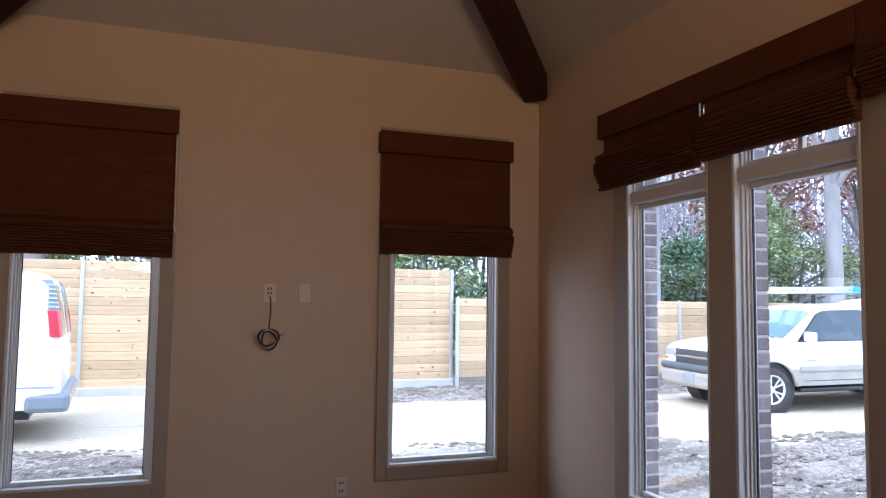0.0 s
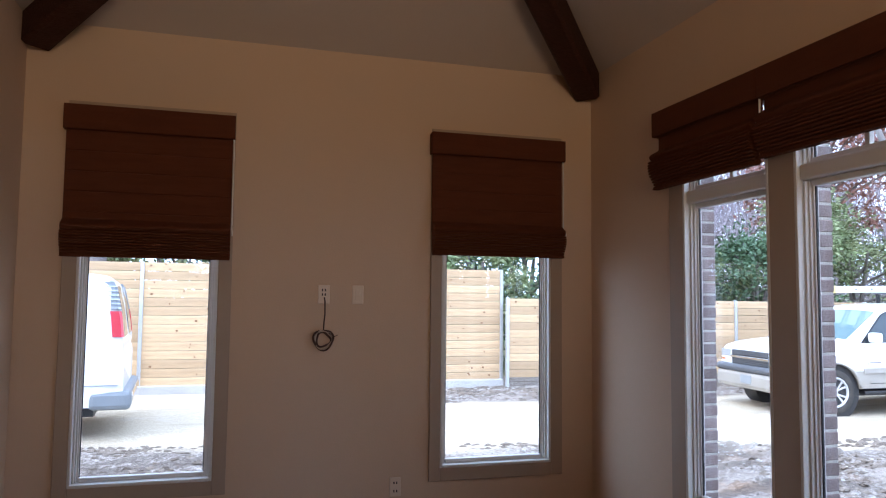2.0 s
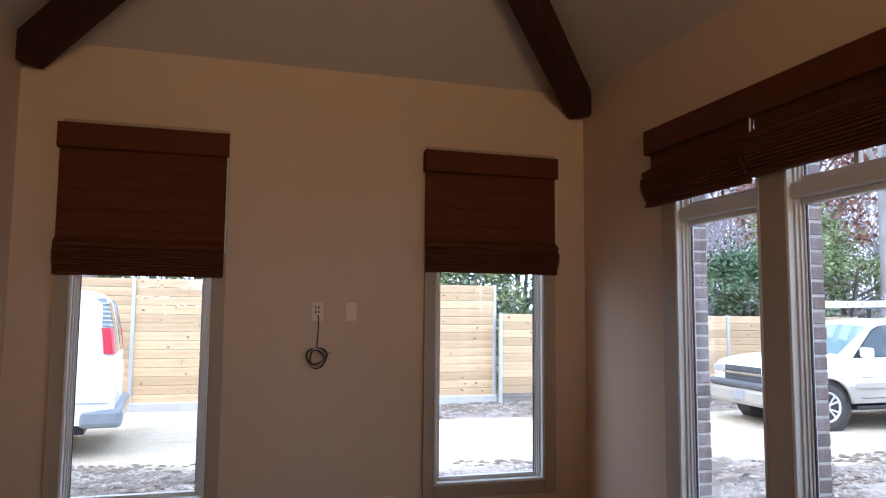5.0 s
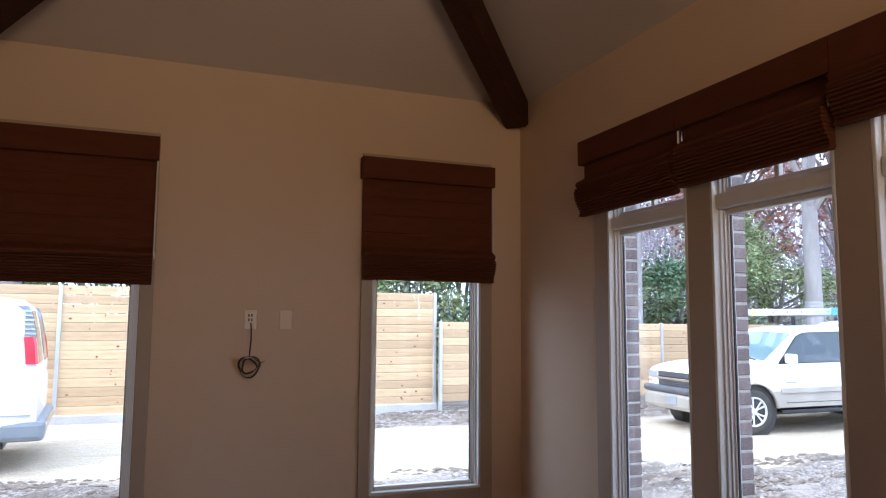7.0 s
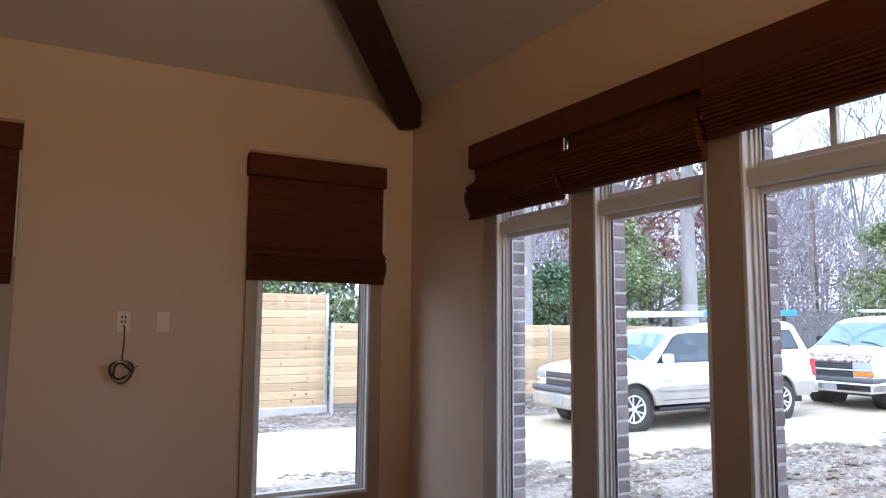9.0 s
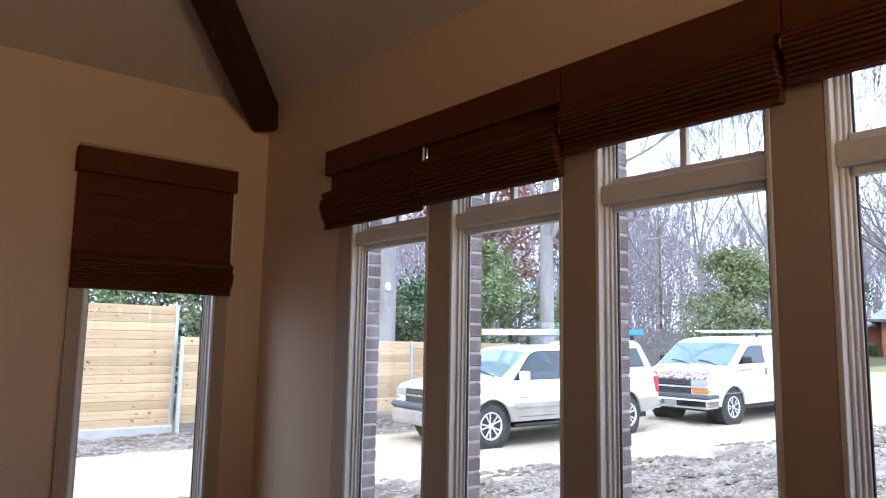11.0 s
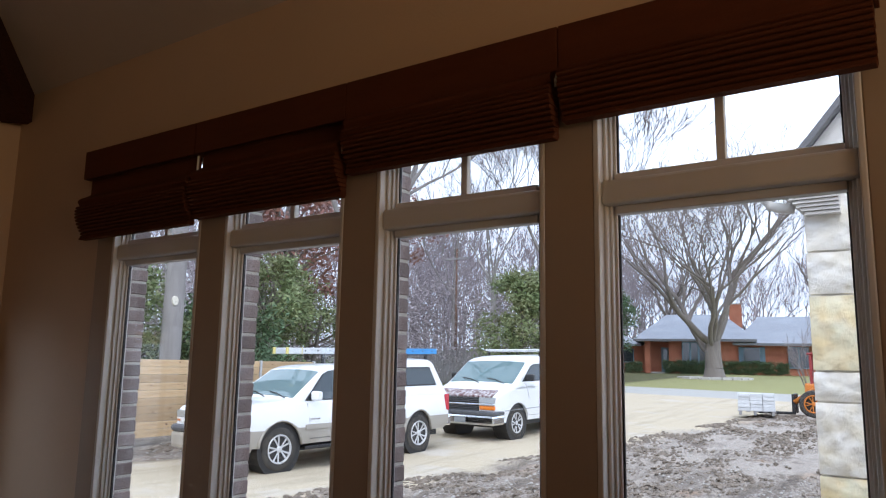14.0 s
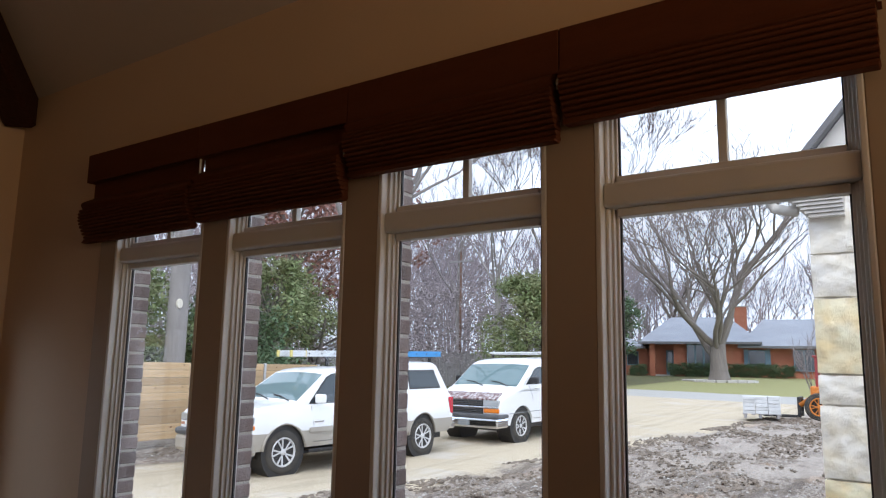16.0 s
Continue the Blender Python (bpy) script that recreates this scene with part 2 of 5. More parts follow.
# ---- windows: u along the wall, v outwards, z up ----
def window(name, place, u0, u1, outer0, outer1, label, low=Z_SILL - 0.085):
    """A fixed window with a transom: stepped jambs, sashes, glass. place(u, v, z) gives the world point."""
    win = thing(name, Matrix(), label, "window", kind="structure")
    s = 1 if u1 > u0 else -1

    def bar(nm, ua, ub, va, vb, za, zb, material, lab="", bevel=0.004, parent=None):
        bm = bmesh.new()
        prism(bm, [(ua, va), (ub, va), (ub, vb), (ua, vb)], za, zb, lambda u, v, w: place(u, v, w))
        return part(nm, bm, material, parent or win, lab, bevel=bevel)

    frame_part = bar("window_frame", u0, u0 + s * 0.018, -0.022, 0.085, Z_SILL, Z_HEAD, M_SASH)
    bar("frame_side", u1 - s * 0.018, u1, -0.022, 0.085, Z_SILL, Z_HEAD, M_SASH, parent=frame_part)
    bar("frame_head", u0 + s * 0.018, u1 - s * 0.018, -0.02, 0.085, Z_HEAD - 0.018, Z_HEAD, M_SASH, parent=frame_part)
    bar("window_sill", u0 + s * 0.018, u1 - s * 0.018, -0.026, 0.085, Z_SILL, Z_SILL + 0.02, M_SASH, parent=win)
    zt0, zt1 = 2.125, 2.20
    bar("transom_bar", u0 + s * 0.018, u1 - s * 0.018, -0.006, 0.085, zt0, zt1, M_SASH, bevel=0.010)
    for nm, za, zb in (("sash", Z_SILL + 0.02, zt0), ("transom_sash", zt1, Z_HEAD - 0.018)):
        a, b = u0 + s * 0.018, u1 - s * 0.018
        sash = bar(nm, a, a + s * 0.012, 0.012, 0.07, za, zb, M_SASH)
        bar("stile", b - s * 0.012, b, 0.012, 0.07, za, zb, M_SASH, parent=sash)
        for k, (w, v) in enumerate(((0.010, 0.028), (0.010, 0.042))):
            aa, bb = a + s * (0.012 + 0.010 * k), b - s * (0.012 + 0.010 * k)
            bar("stop", aa, aa + s * w, v, 0.07, za, zb, M_SASH, parent=sash, bevel=0.003)
            bar("stop", bb - s * w, bb, v, 0.07, za, zb, M_SASH, parent=sash, bevel=0.003)
        g0, g1 = a + s * 0.032, b - s * 0.032
        bar("rail", g0, g1, 0.028, 0.07, za, za + 0.026, M_SASH, parent=sash)
        bar("rail", g0, g1, 0.028, 0.07, zb - 0.026, zb, M_SASH, parent=sash)
        bar("spacer", g0, g0 + s * 0.005, 0.050, 0.060, za + 0.026, zb - 0.026, M_SPACER, parent=sash, bevel=0)
        bar("spacer", g1 - s * 0.005, g1, 0.050, 0.060, za + 0.026, zb - 0.026, M_SPACER, parent=sash, bevel=0)
        pane = bar("pane", g0 + s * 0.005, g1 - s * 0.005, 0.053, 0.057, za + 0.026, zb - 0.026, M_GLASS, "clear glass", parent=sash, bevel=0)
        pane.visible_shadow = False
        if nm == "transom_sash":
            c = (g0 + g1) / 2
            bar("muntin", c - 0.013, c + 0.013, 0.042, 0.068, za + 0.026, zb - 0.026, M_SASH, parent=sash, bevel=0.003)
    # casing boards on the wall
    if outer0 is not None:
        bar("casing", outer0, u0, -0.020, 0.0, low, 2.725, M_TRIM, "cream painted casing")
    if outer1 is not None:
        bar("casing", u1, outer1, -0.020, 0.0, low, 2.725, M_TRIM, "cream painted casing")
    bar("apron", u0, u1, -0.020, 0.0, low, Z_SILL, M_TRIM)
    bar("head_casing", u0, u1, -0.020, 0.0, Z_HEAD, 2.725, M_TRIM)
    return win


far = lambda u, v, z: (u, v, z)
right = lambda u, v, z: (v, u, z)
window("window_1", far, -3.33, -2.54, -3.41, -2.46, "tall window with a transom and cream casing")
window("window_2", far, -1.115, -0.325, -1.19, -0.24, "tall window with a transom and cream casing beside the corner")
for i, (a, b) in enumerate(RIGHT_OPEN):
    nxt = RIGHT_OPEN[i + 1][0] if i < 3 else -4.50
    prv = None if i else -0.99
    window("window_%d" % (i + 3), right, a, b, prv, nxt, "tall window with a transom in a row of four")


# ---- roman shades ----
def roman_shade(place, u0, u1, bottom, pleats, label):
    """A woven roman shade: valance board, hanging cloth with seams, a rolled fold and stacked pleats."""
    s = 1 if u1 > u0 else -1
    shade = thing("roman_shade", Matrix(), label, "blind", group="roman shades")
    zt, zv = 2.69, 2.545
    a, b = u0 + s * 0.002, u1 - s * 0.002

    def strip(nm, prof, ua, ub, lab="", smooth=False, bevel=0.0, parent=None):
        bm = bmesh.new()
        prism(bm, prof, ua, ub, lambda v, z, u: place(u, v, z))
        return part(nm, bm, M_SHADE, parent or shade, lab, smooth, bevel)

    strip("valance", [(-0.022, zt - 0.004), (-0.022, zt - 0.022), (-0.078, zt - 0.022), (-0.078, zv), (-0.090, zv), (-0.090, zt)], a, b, bevel=0.003)
    strip("valance_end", [(-0.022, zv), (-0.078, zv), (-0.078, zt - 0.022), (-0.022, zt - 0.022)], a, a + s * 0.010)
    strip("valance_end", [(-0.022, zv), (-0.078, zv), (-0.078, zt - 0.022), (-0.022, zt - 0.022)], b - s * 0.010, b)
    ca, cb = u0 + s * 0.014, u1 - s * 0.014
    stack = 0.016 * pleats + 0.012
    z_fold = bottom + stack
    # cloth with shallow seams, swelling into the fold above the stack
    front, z = [], zt - 0.03
    while z > z_fold + 0.085:
        front += [(-0.050, z), (-0.050, z - 0.110), (-0.046, z - 0.114), (-0.046, z - 0.117)]
        z -= 0.12
    front = [(v, q) for v, q in front if q > z_fold + 0.075] or [(-0.050, zt - 0.03)]
    fold = []
    for k in range(9):
        q = k / 8
        z = z_fold + 0.07 - 0.062 * q
        # the fold tucks in behind the valance where the shade is drawn right up
        fold.append((max(-0.050 - 0.066 * math.sin(q * math.pi * 0.62) ** 1.5, -0.072 if z > zv - 0.004 else -1.0), z))
    fold += [(-0.105 if z_fold < zv - 0.01 else -0.072, z_fold + 0.001), (-0.085 if z_fold < zv - 0.01 else -0.070, z_fold - 0.004)]
    back = [(-0.036, z_fold - 0.004), (-0.036, zt - 0.03)]
    strip("cloth", front + fold + back, ca, cb)
    # the stack of pleats curves back towards the wall at its foot
    for k in range(pleats):
        z1 = z_fold - 0.006 - 0.016 * k
        q = (k + 0.5) / pleats
        v = -0.098 - 0.030 * math.sin(min(1.0, 0.25 + q * 0.9) * math.pi) + 0.014 * q
        drop = 0.0135
        strip("pleat", [(-0.052, z1), (v + 0.004, z1), (v - 0.002, z1 - 0.004), (v - 0.003, z1 - 0.009), (v + 0.002, z1 - drop), (v + 0.012, z1 - drop), (-0.052, z1 - drop)],
              ca - s * 0.0015 * (k % 2), cb + s * 0.0015 * (k % 2))
    strip("lining", [(-0.056, bottom + 0.006), (-0.072, bottom + 0.006), (-0.072, z_fold - 0.0045), (-0.056, z_fold - 0.0045)], ca + s * 0.003, cb - s * 0.003)
    strip("bottom_bar", [(-0.054, bottom + 0.010), (-0.094, bottom + 0.010), (-0.096, bottom), (-0.054, bottom)], ca, cb, bevel=0.003)
    # lift cord and its small loop at the cloth's edge
    bm = bmesh.new()
    cu = cb + s * 0.006
    pts = [(cu, -0.060, zt - 0.03), (cu, -0.060, z_fold + 0.06), (cu, -0.075, z_fold + 0.035), (cu + s * 0.004, -0.095, z_fold + 0.012), (cu + s * 0.004, -0.09, z_fold - 0.01)]
    tube(bm, [place(*p) for p in pts], 0.0055, sides=6)
    part("lift_cord", bm, M_CORD, shade, "white cord", smooth=True)
    return shade


roman_shade(far, -3.425, -2.462, 1.80, 9, "dark brown woven roman shade, half lowered over a window")
roman_shade(far, -1.21, -0.241, 1.87, 9, "dark brown woven roman shade, half lowered beside the corner")
EDGES = [-0.925, -1.820, -2.712, -3.585, -4.44]
for i, foot in enumerate((2.23, 2.25, 2.33, 2.375)):
    roman_shade(right, EDGES[i], EDGES[i + 1], foot, 10, "dark brown woven roman shade, mostly raised, in a row of four")


# ---- outlets and the coil of wire ----
def wall_plate(x, z, label, sockets):
    plate = thing("wall_plate", pose(x, 0, z), label, "outlet", group="wall plates")
    boxpart("plate", (-0.037, 0.037, -0.008, 0.0, -0.06, 0.06), M_PLATE, plate, bevel=0.004)
    for dz in sockets:
        for dx in (-0.009, 0.009):
            boxpart("slot", (dx - 0.004, dx + 0.004, -0.0095, -0.008, dz - 0.008, dz + 0.008), M_SLOT, plate, "dark slot")
    if not sockets:
        boxpart("insert", (-0.016, 0.016, -0.0105, -0.008, -0.033, 0.033), M_PLATE, plate, bevel=0.001)


wall_plate(-1.893, 1.60, "cream duplex outlet plate with a dark cord", (0.028, 0.0))
wall_plate(-1.675, 1.60, "blank cream wall plate", ())
wall_plate(-1.409, 0.37, "cream outlet plate low on the wall", (0.026, -0.026))
coil = thing("wire_coil", pose(-1.893, -0.03, 1.315), "coiled brown and pale wire hanging from an outlet", "cable")
for nm, m, ph, rr in (("dark_wire", M_WIRE, 0.0, 0.062), ("pale_wire", M_WIRE2, 0.9, 0.055), ("inner_wire", M_WIRE, 2.1, 0.044)):
    bm = bmesh.new()
    pts = []
    for k in range(64):
        q = ph + k / 63 * 2 * math.pi * 2.7
        r = rr + 0.006 * math.sin(3 * q + ph)
        pts.append((r * math.cos(q), 0.010 * math.sin(2 * q + ph), r * math.sin(q)))
    tube(bm, pts, 0.0068, sides=6)
    part(nm, bm, m, coil, smooth=True)
bm = bmesh.new()
tube(bm, [(0.004, 0.02, 0.265), (0.006, 0.0, 0.24), (0.008, 0.006, 0.16), (0.002, 0.008, 0.09), (0.0, 0.0, 0.05)], 0.0045, sides=6)
tube(bm, [(0.0, 0.0, 0.05), (0.03, 0.0, 0.045), (0.07, -0.004, 0.02), (0.092, -0.002, 0.03)], 0.003, sides=6)
part("cord", bm, M_WIRE, coil, smooth=True)


# ---- ground ----
def ground_z(x, y):
    """Grade: nearly level by the house, rising gently towards the street."""
    return -0.26 + 0.016 * max(0.0, min(9.0, y - 1.0)) + 0.032 * max(0.0, min(8.0, x - 8.0)) + 0.025 * max(0.0, x - 16.0)


def ground_mat():
    m = bpy.data.materials.new("yard_ground")
    m.use_nodes = True
    n, l = m.node_tree.nodes, m.node_tree.links
    b = n["Principled BSDF"]
    b.inputs["Roughness"].default_value = 0.92
    b.inputs["Specular IOR Level"].default_value = 0.25
    tc = n.new("ShaderNodeTexCoord")
    sep = n.new("ShaderNodeSeparateXYZ")
    l.new(tc.outputs["Object"], sep.inputs["Vector"])

    def nz(scale, detail=6.0, rough=0.6):
        t = n.new("ShaderNodeTexNoise")
        t.inputs["Scale"].default_value, t.inputs["Detail"].default_value, t.inputs["Roughness"].default_value = scale, detail, rough
        l.new(tc.outputs["Object"], t.inputs["Vector"])
        return t.outputs["Fac"]

    def mth(op, a, c):
        t = n.new("ShaderNodeMath")
        t.operation = op
        for i, v in enumerate((a, c)):
            if isinstance(v, (int, float)):
                t.inputs[i].default_value = v
            else:
                l.new(v, t.inputs[i])
        return t.outputs[0]

    def ramp2(v, lo, hi):
        r = n.new("ShaderNodeMapRange")
        r.interpolation_type = "SMOOTHSTEP"
        r.inputs["From Min"].default_value, r.inputs["From Max"].default_value = lo, hi
        l.new(v, r.inputs["Value"])
        return r.outputs["Result"]

    def blend(f, a, c):
        x = n.new("ShaderNodeMix")
        x.data_type = "RGBA"
        l.new(f, x.inputs["Factor"])
        for k, v in (("A", a), ("B", c)):
            if isinstance(v, tuple):
                x.inputs[k].default_value = (*v, 1)
            else:
                l.new(v, x.inputs[k])
        return x.outputs["Result"]

    wob = mth("MULTIPLY", mth("SUBTRACT", nz(0.45), 0.5), 2.6)
    mud = blend(ramp2(nz(17, 10, 0.78), 0.42, 0.60), (0.145, 0.118, 0.095), (0.40, 0.35, 0.305))
    mud = blend(mth("MULTIPLY", ramp2(nz(1.6, 6), 0.50, 0.66), 0.55), mud, (0.42, 0.36, 0.30))
    mud = blend(mth("MULTIPLY", ramp2(nz(0.9, 5), 0.56, 0.70), 0.5), mud, (0.33, 0.19, 0.10))
    mud = blend(ramp2(nz(46, 8, 0.7), 0.54, 0.66), mud, (0.055, 0.042, 0.034))
    gravel = blend(ramp2(nz(34, 4), 0.40, 0.65), (0.47, 0.39, 0.28), (0.66, 0.57, 0.43))
    gravel = blend(ramp2(nz(0.8, 5), 0.50, 0.72), gravel, (0.58, 0.52, 0.44))
    tracks = n.new("ShaderNodeMapping")
    tracks.inputs["Scale"].default_value = (0.25, 2.6, 1.0)
    l.new(tc.outputs["Object"], tracks.inputs["Vector"])
    tn = n.new("ShaderNodeTexNoise")
    tn.inputs["Scale"].default_value, tn.inputs["Detail"].default_value = 1.4, 7.0
    l.new(tracks.outputs["Vector"], tn.inputs["Vector"])
    gravel = blend(mth("MULTIPLY", ramp2(tn.outputs["Fac"], 0.50, 0.68), 0.45), gravel, (0.36, 0.30, 0.22))
    mud = blend(mth("MULTIPLY", ramp2(tn.outputs["Fac"], 0.50, 0.62), 0.6), mud, (0.085, 0.064, 0.05))
    dry = mth("MULTIPLY", ramp2(sep.outputs["X"], 8.0, 14.0), ramp2(nz(0.7, 7, 0.65), 0.36, 0.56))
    mud = blend(mth("MULTIPLY", dry, 0.6), mud, (0.50, 0.44, 0.385))
    grass = blend(ramp2(nz(18, 6), 0.35, 0.65), (0.21, 0.215, 0.085), (0.37, 0.35, 0.17))
    # edge of the drive: from the fence down to a wandering line, open towards the street
    d = mth("SUBTRACT", mth("ADD", sep.outputs["Y"], wob), mth("SUBTRACT", 3.9, mth("MULTIPLY", sep.outputs["X"], 0.16)))
    col = blend(ramp2(d, -0.35, 0.35), mud, gravel)
    far_edge = mth("SUBTRACT", mth("ADD", sep.outputs["Y"], mth("MULTIPLY", wob, 0.4)), 7.2)
    near_fence = mth("MULTIPLY", ramp2(far_edge, -0.2, 0.3), ramp2(mth("MULTIPLY", sep.outputs["X"], -1.0), -12.0, -10.0))
    near_fence = mth("MULTIPLY", near_fence, ramp2(sep.outputs["X"], -1.5, 0.0))
    col = blend(near_fence, col, mud)
    street = ramp2(mth("ADD", sep.outputs["X"], mth("MULTIPLY", wob, 0.3)), 30.5, 31.2)
    col = blend(street, col, (0.42, 0.41, 0.39))
    lawn = ramp2(mth("ADD", sep.outputs["X"], mth("MULTIPLY", wob, 0.15)), 36.0, 36.3)
    col = blend(lawn, col, grass)
    back = ramp2(sep.outputs["Y"], 10.2, 11.5)
    col = blend(back, col, blend(ramp2(nz(3, 6), 0.4, 0.6), (0.10, 0.085, 0.05), (0.14, 0.15, 0.06)))
    l.new(col, b.inputs["Base Color"])
    bp = n.new("ShaderNodeBump")
    bp.inputs["Strength"].default_value, bp.inputs["Distance"].default_value = 0.9, 0.035
    l.new(nz(26, 8, 0.7), bp.inputs["Height"])
    l.new(bp.outputs["Normal"], b.inputs["Normal"])
    return m


M_GROUND = ground_mat()


def lumps(x, y):
    """Relief of the churned mud in front of the house and of the worn drive."""
    wob = (noise.noise((x * 0.45, y * 0.45, 0)) ) * 1.3
    d = (y + wob) - (3.9 - x * 0.16)
    mud = max(0.0, min(1.0, 0.5 - d))
    if x > 30 or x < -14:
        mud *= 0.3
    if 7.6 < y < 9.6 and -1 < x < 11:
        mud = 0.6
    h = 0.10 * noise.noise((x * 0.9, y * 1.3, 3.1)) + 0.075 * noise.noise((x * 2.7, y * 3.1, 7.7)) + 0.06 * max(0, noise.noise((x * 6.5, y * 6.5, 1.7))) + 0.035 * noise.noise((x * 13, y * 13, 4.4))
    return h * mud * 0.9 + 0.012 * noise.noise((x * 1.5, y * 1.5, 9)) * (1 - mud)


def ground():
    xs = [-600, -300, -150, -80, -40, -25] + [-18 + 0.7 * i for i in range(20)] + [-4 + 0.075 * i for i in range(240)] + [14 + 0.2 * i for i in range(50)] + [24 + 0.5 * i for i in range(52)] + [50, 54, 60, 70, 85, 110, 150, 250, 600]
    ys = [-600, -300, -100, -40, -20, -12, -8] + [-6 + 0.4 * i for i in range(10)] + [-2 + 0.25 * i for i in range(14)] + [1.5 + 0.07 * i for i in range(52)] + [5.14 + 0.14 * i for i in range(42)] + [11 + 0.8 * i for i in range(12)] + [24, 30, 40, 60, 100, 200, 350, 600]
    verts, faces = [], []
    for y in ys:
        for x in xs:
            z = ground_z(x, y) + (lumps(x, y) if -20 < x < 60 and -8 < y < 14 else 0)
            if -4.2 < x < 0.3 and -9 < y < 0.3:
                z = -0.30
            verts.append((x, y, z))
    w = len(xs)
    for j in range(len(ys) - 1):
        for i in range(w - 1):
            faces.append((j * w + i, j * w + i + 1, (j + 1) * w + i + 1, (j + 1) * w + i))
    me = bpy.data.meshes.new("ground")
    me.from_pydata(verts, [], faces)
    me.materials.append(M_GROUND)
    me.shade_smooth()
    tagged(new("ground", me), "churned mud, pale gravel drive and winter lawn", "ground", kind="structure")


ground()


M_CLOD = mat("wet_clods", (0.19, 0.148, 0.115), 0.95, rand=0.6, island=True, bump=0.6, bump_scale=40, second=(0.29, 0.24, 0.19), stain_scale=3)
M_CHIP = mat("pale_rubble", (0.46, 0.43, 0.39), 0.95, rand=0.5, island=True)


def clods(name, seed, count, material, label, sizes, region):
    """Uneven lumps lying on the yard, gathered in drifts."""
    rng = random.Random(seed)
    V, F = [], []
    made = 0
    while made < count:
        x, y = rng.uniform(*region[0]), rng.uniform(*region[1])
        if x < 0.5 and y < 0.5:
            continue
        edge = 3.9 - x * 0.16 + 0.3
        if y > edge and not (7.3 < y < 9.0 and 0 < x < 11):
            continue
        if noise.noise((x * 0.7, y * 1.1, seed)) < rng.uniform(-0.15, 0.45):
            continue
        made += 1
        s = rng.uniform(*sizes) * (1 + 0.03 * max(0, x))
        z = ground_z(x, y) + lumps(x, y)
        k = len(V)
        q0 = rng.uniform(0, 6)
        for ring, (rr, h) in enumerate(((1.0, -0.3), (0.95, 0.25), (0.45, 0.62))):
            for i in range(5):
                q = q0 + 2 * math.pi * (i + 0.5 * ring) / 5
                r = s * rr * rng.uniform(0.65, 1.25)
                V.append((x + r * math.cos(q) * 1.9, y + r * math.sin(q), z + s * h * rng.uniform(0.7, 1.3)))
        for ring in range(2):
            for i in range(5):
                a, b = k + ring * 5 + i, k + ring * 5 + (i + 1) % 5
                F.append((a, b, b + 5, a + 5))
        F.append(tuple(k + 10 + i for i in range(5)))
    me = bpy.data.meshes.new(name)
    me.from_pydata(V, [], F)
    me.materials.append(material)
    tagged(new(name, me), label, "rubble", kind="stuff")


clods("mud_clods", 3, 17000, M_CLOD, "dark clods of churned wet mud", (0.006, 0.034), ((-5, 24), (-4, 9)))
clods("rubble_chips", 5, 5000, M_CHIP, "pale stone chips scattered over the mud", (0.005, 0.018), ((-5, 22), (-4, 9)))


# ---- fence ----
M_CEDAR = mat("new_cedar", (0.60, 0.40, 0.22), 0.75, grain=0.35, grain_scale=7, stain=0.45, stain_scale=1.3, bump=0.3, bump_scale=30, stretch=(0.6, 1, 9), rand=0.5, second=(0.68, 0.50, 0.30))
M_KNOT = mat("knot", (0.20, 0.10, 0.045), 0.8, stain=0.4, stain_scale=30)
M_GALV = mat("galvanised_steel", (0.52, 0.53, 0.54), 0.45, metal=0.6, stain=0.2, stain_scale=6, grain=0.2)
M_CONC = mat("concrete", (0.46, 0.44, 0.41), 0.9, grain=0.3, stain=0.3, stain_scale=3, bump=0.4, bump_scale=60)


def fence(name, x0, bays, bay, y, rows, z0, label, seed):
    """A fence of horizontal boards between steel posts; each board is its own piece."""
    f = thing(name, Matrix(), label, "fence")
    rng = random.Random(seed)
    h = 0.158
    bm = bmesh.new()
    box(bm, 0.008, bay - 0.008, -0.011, 0.011, 0.0, h - 0.006)
    bmesh.ops.bevel(bm, geom=bm.edges[:], offset=0.003, segments=1, affect="EDGES")
    me = bpy.data.meshes.new("board")
    bm.to_mesh(me)
    bm.free()
    me.materials.append(M_CEDAR)
    kb = bmesh.new()
    bmesh.ops.create_circle(kb, cap_ends=True, radius=0.02, segments=9, matrix=pose(0, 0, 0, 90, 0, 0))
    geo = bmesh.ops.extrude_face_region(kb, geom=kb.faces[:])
    bmesh.ops.translate(kb, verts=[v for v in geo["geom"] if isinstance(v, bmesh.types.BMVert)], vec=(0, -0.003, 0))
    knot = bpy.data.meshes.new("knot")
    kb.to_mesh(knot)
    kb.free()
    knot.materials.append(M_KNOT)
    for i in range(bays):
        for r in range(rows):
            ob = new("board", me)
            ob.parent = f
            ob.matrix_world = pose(x0 + bay * i, y + rng.uniform(-0.004, 0.004), z0 + h * r, 0, rng.uniform(-0.03, 0.03), 0)
            for q in range(rng.choice((0, 1, 1, 2, 3))):
                k = new("knot", knot)
                k.parent = ob
                k.location = (rng.uniform(0.1, bay - 0.1), -0.0115, rng.uniform(0.03, 0.13))
                k.scale = (rng.uniform(0.5, 1.5), 1, rng.uniform(0.5, 1.0))
        for nm, px in (("post", x0 + bay * i),) + ((("post", x0 + bay * bays),) if i == bays - 1 else ()):
            bm = bmesh.new()
            box(bm, px - 0.032, px + 0.032, y - 0.045, y + 0.03, -0.25, z0 + h * rows + 0.01)
            part(nm, bm, M_GALV, f, "galvanised steel post", bevel=0.008)
    return f


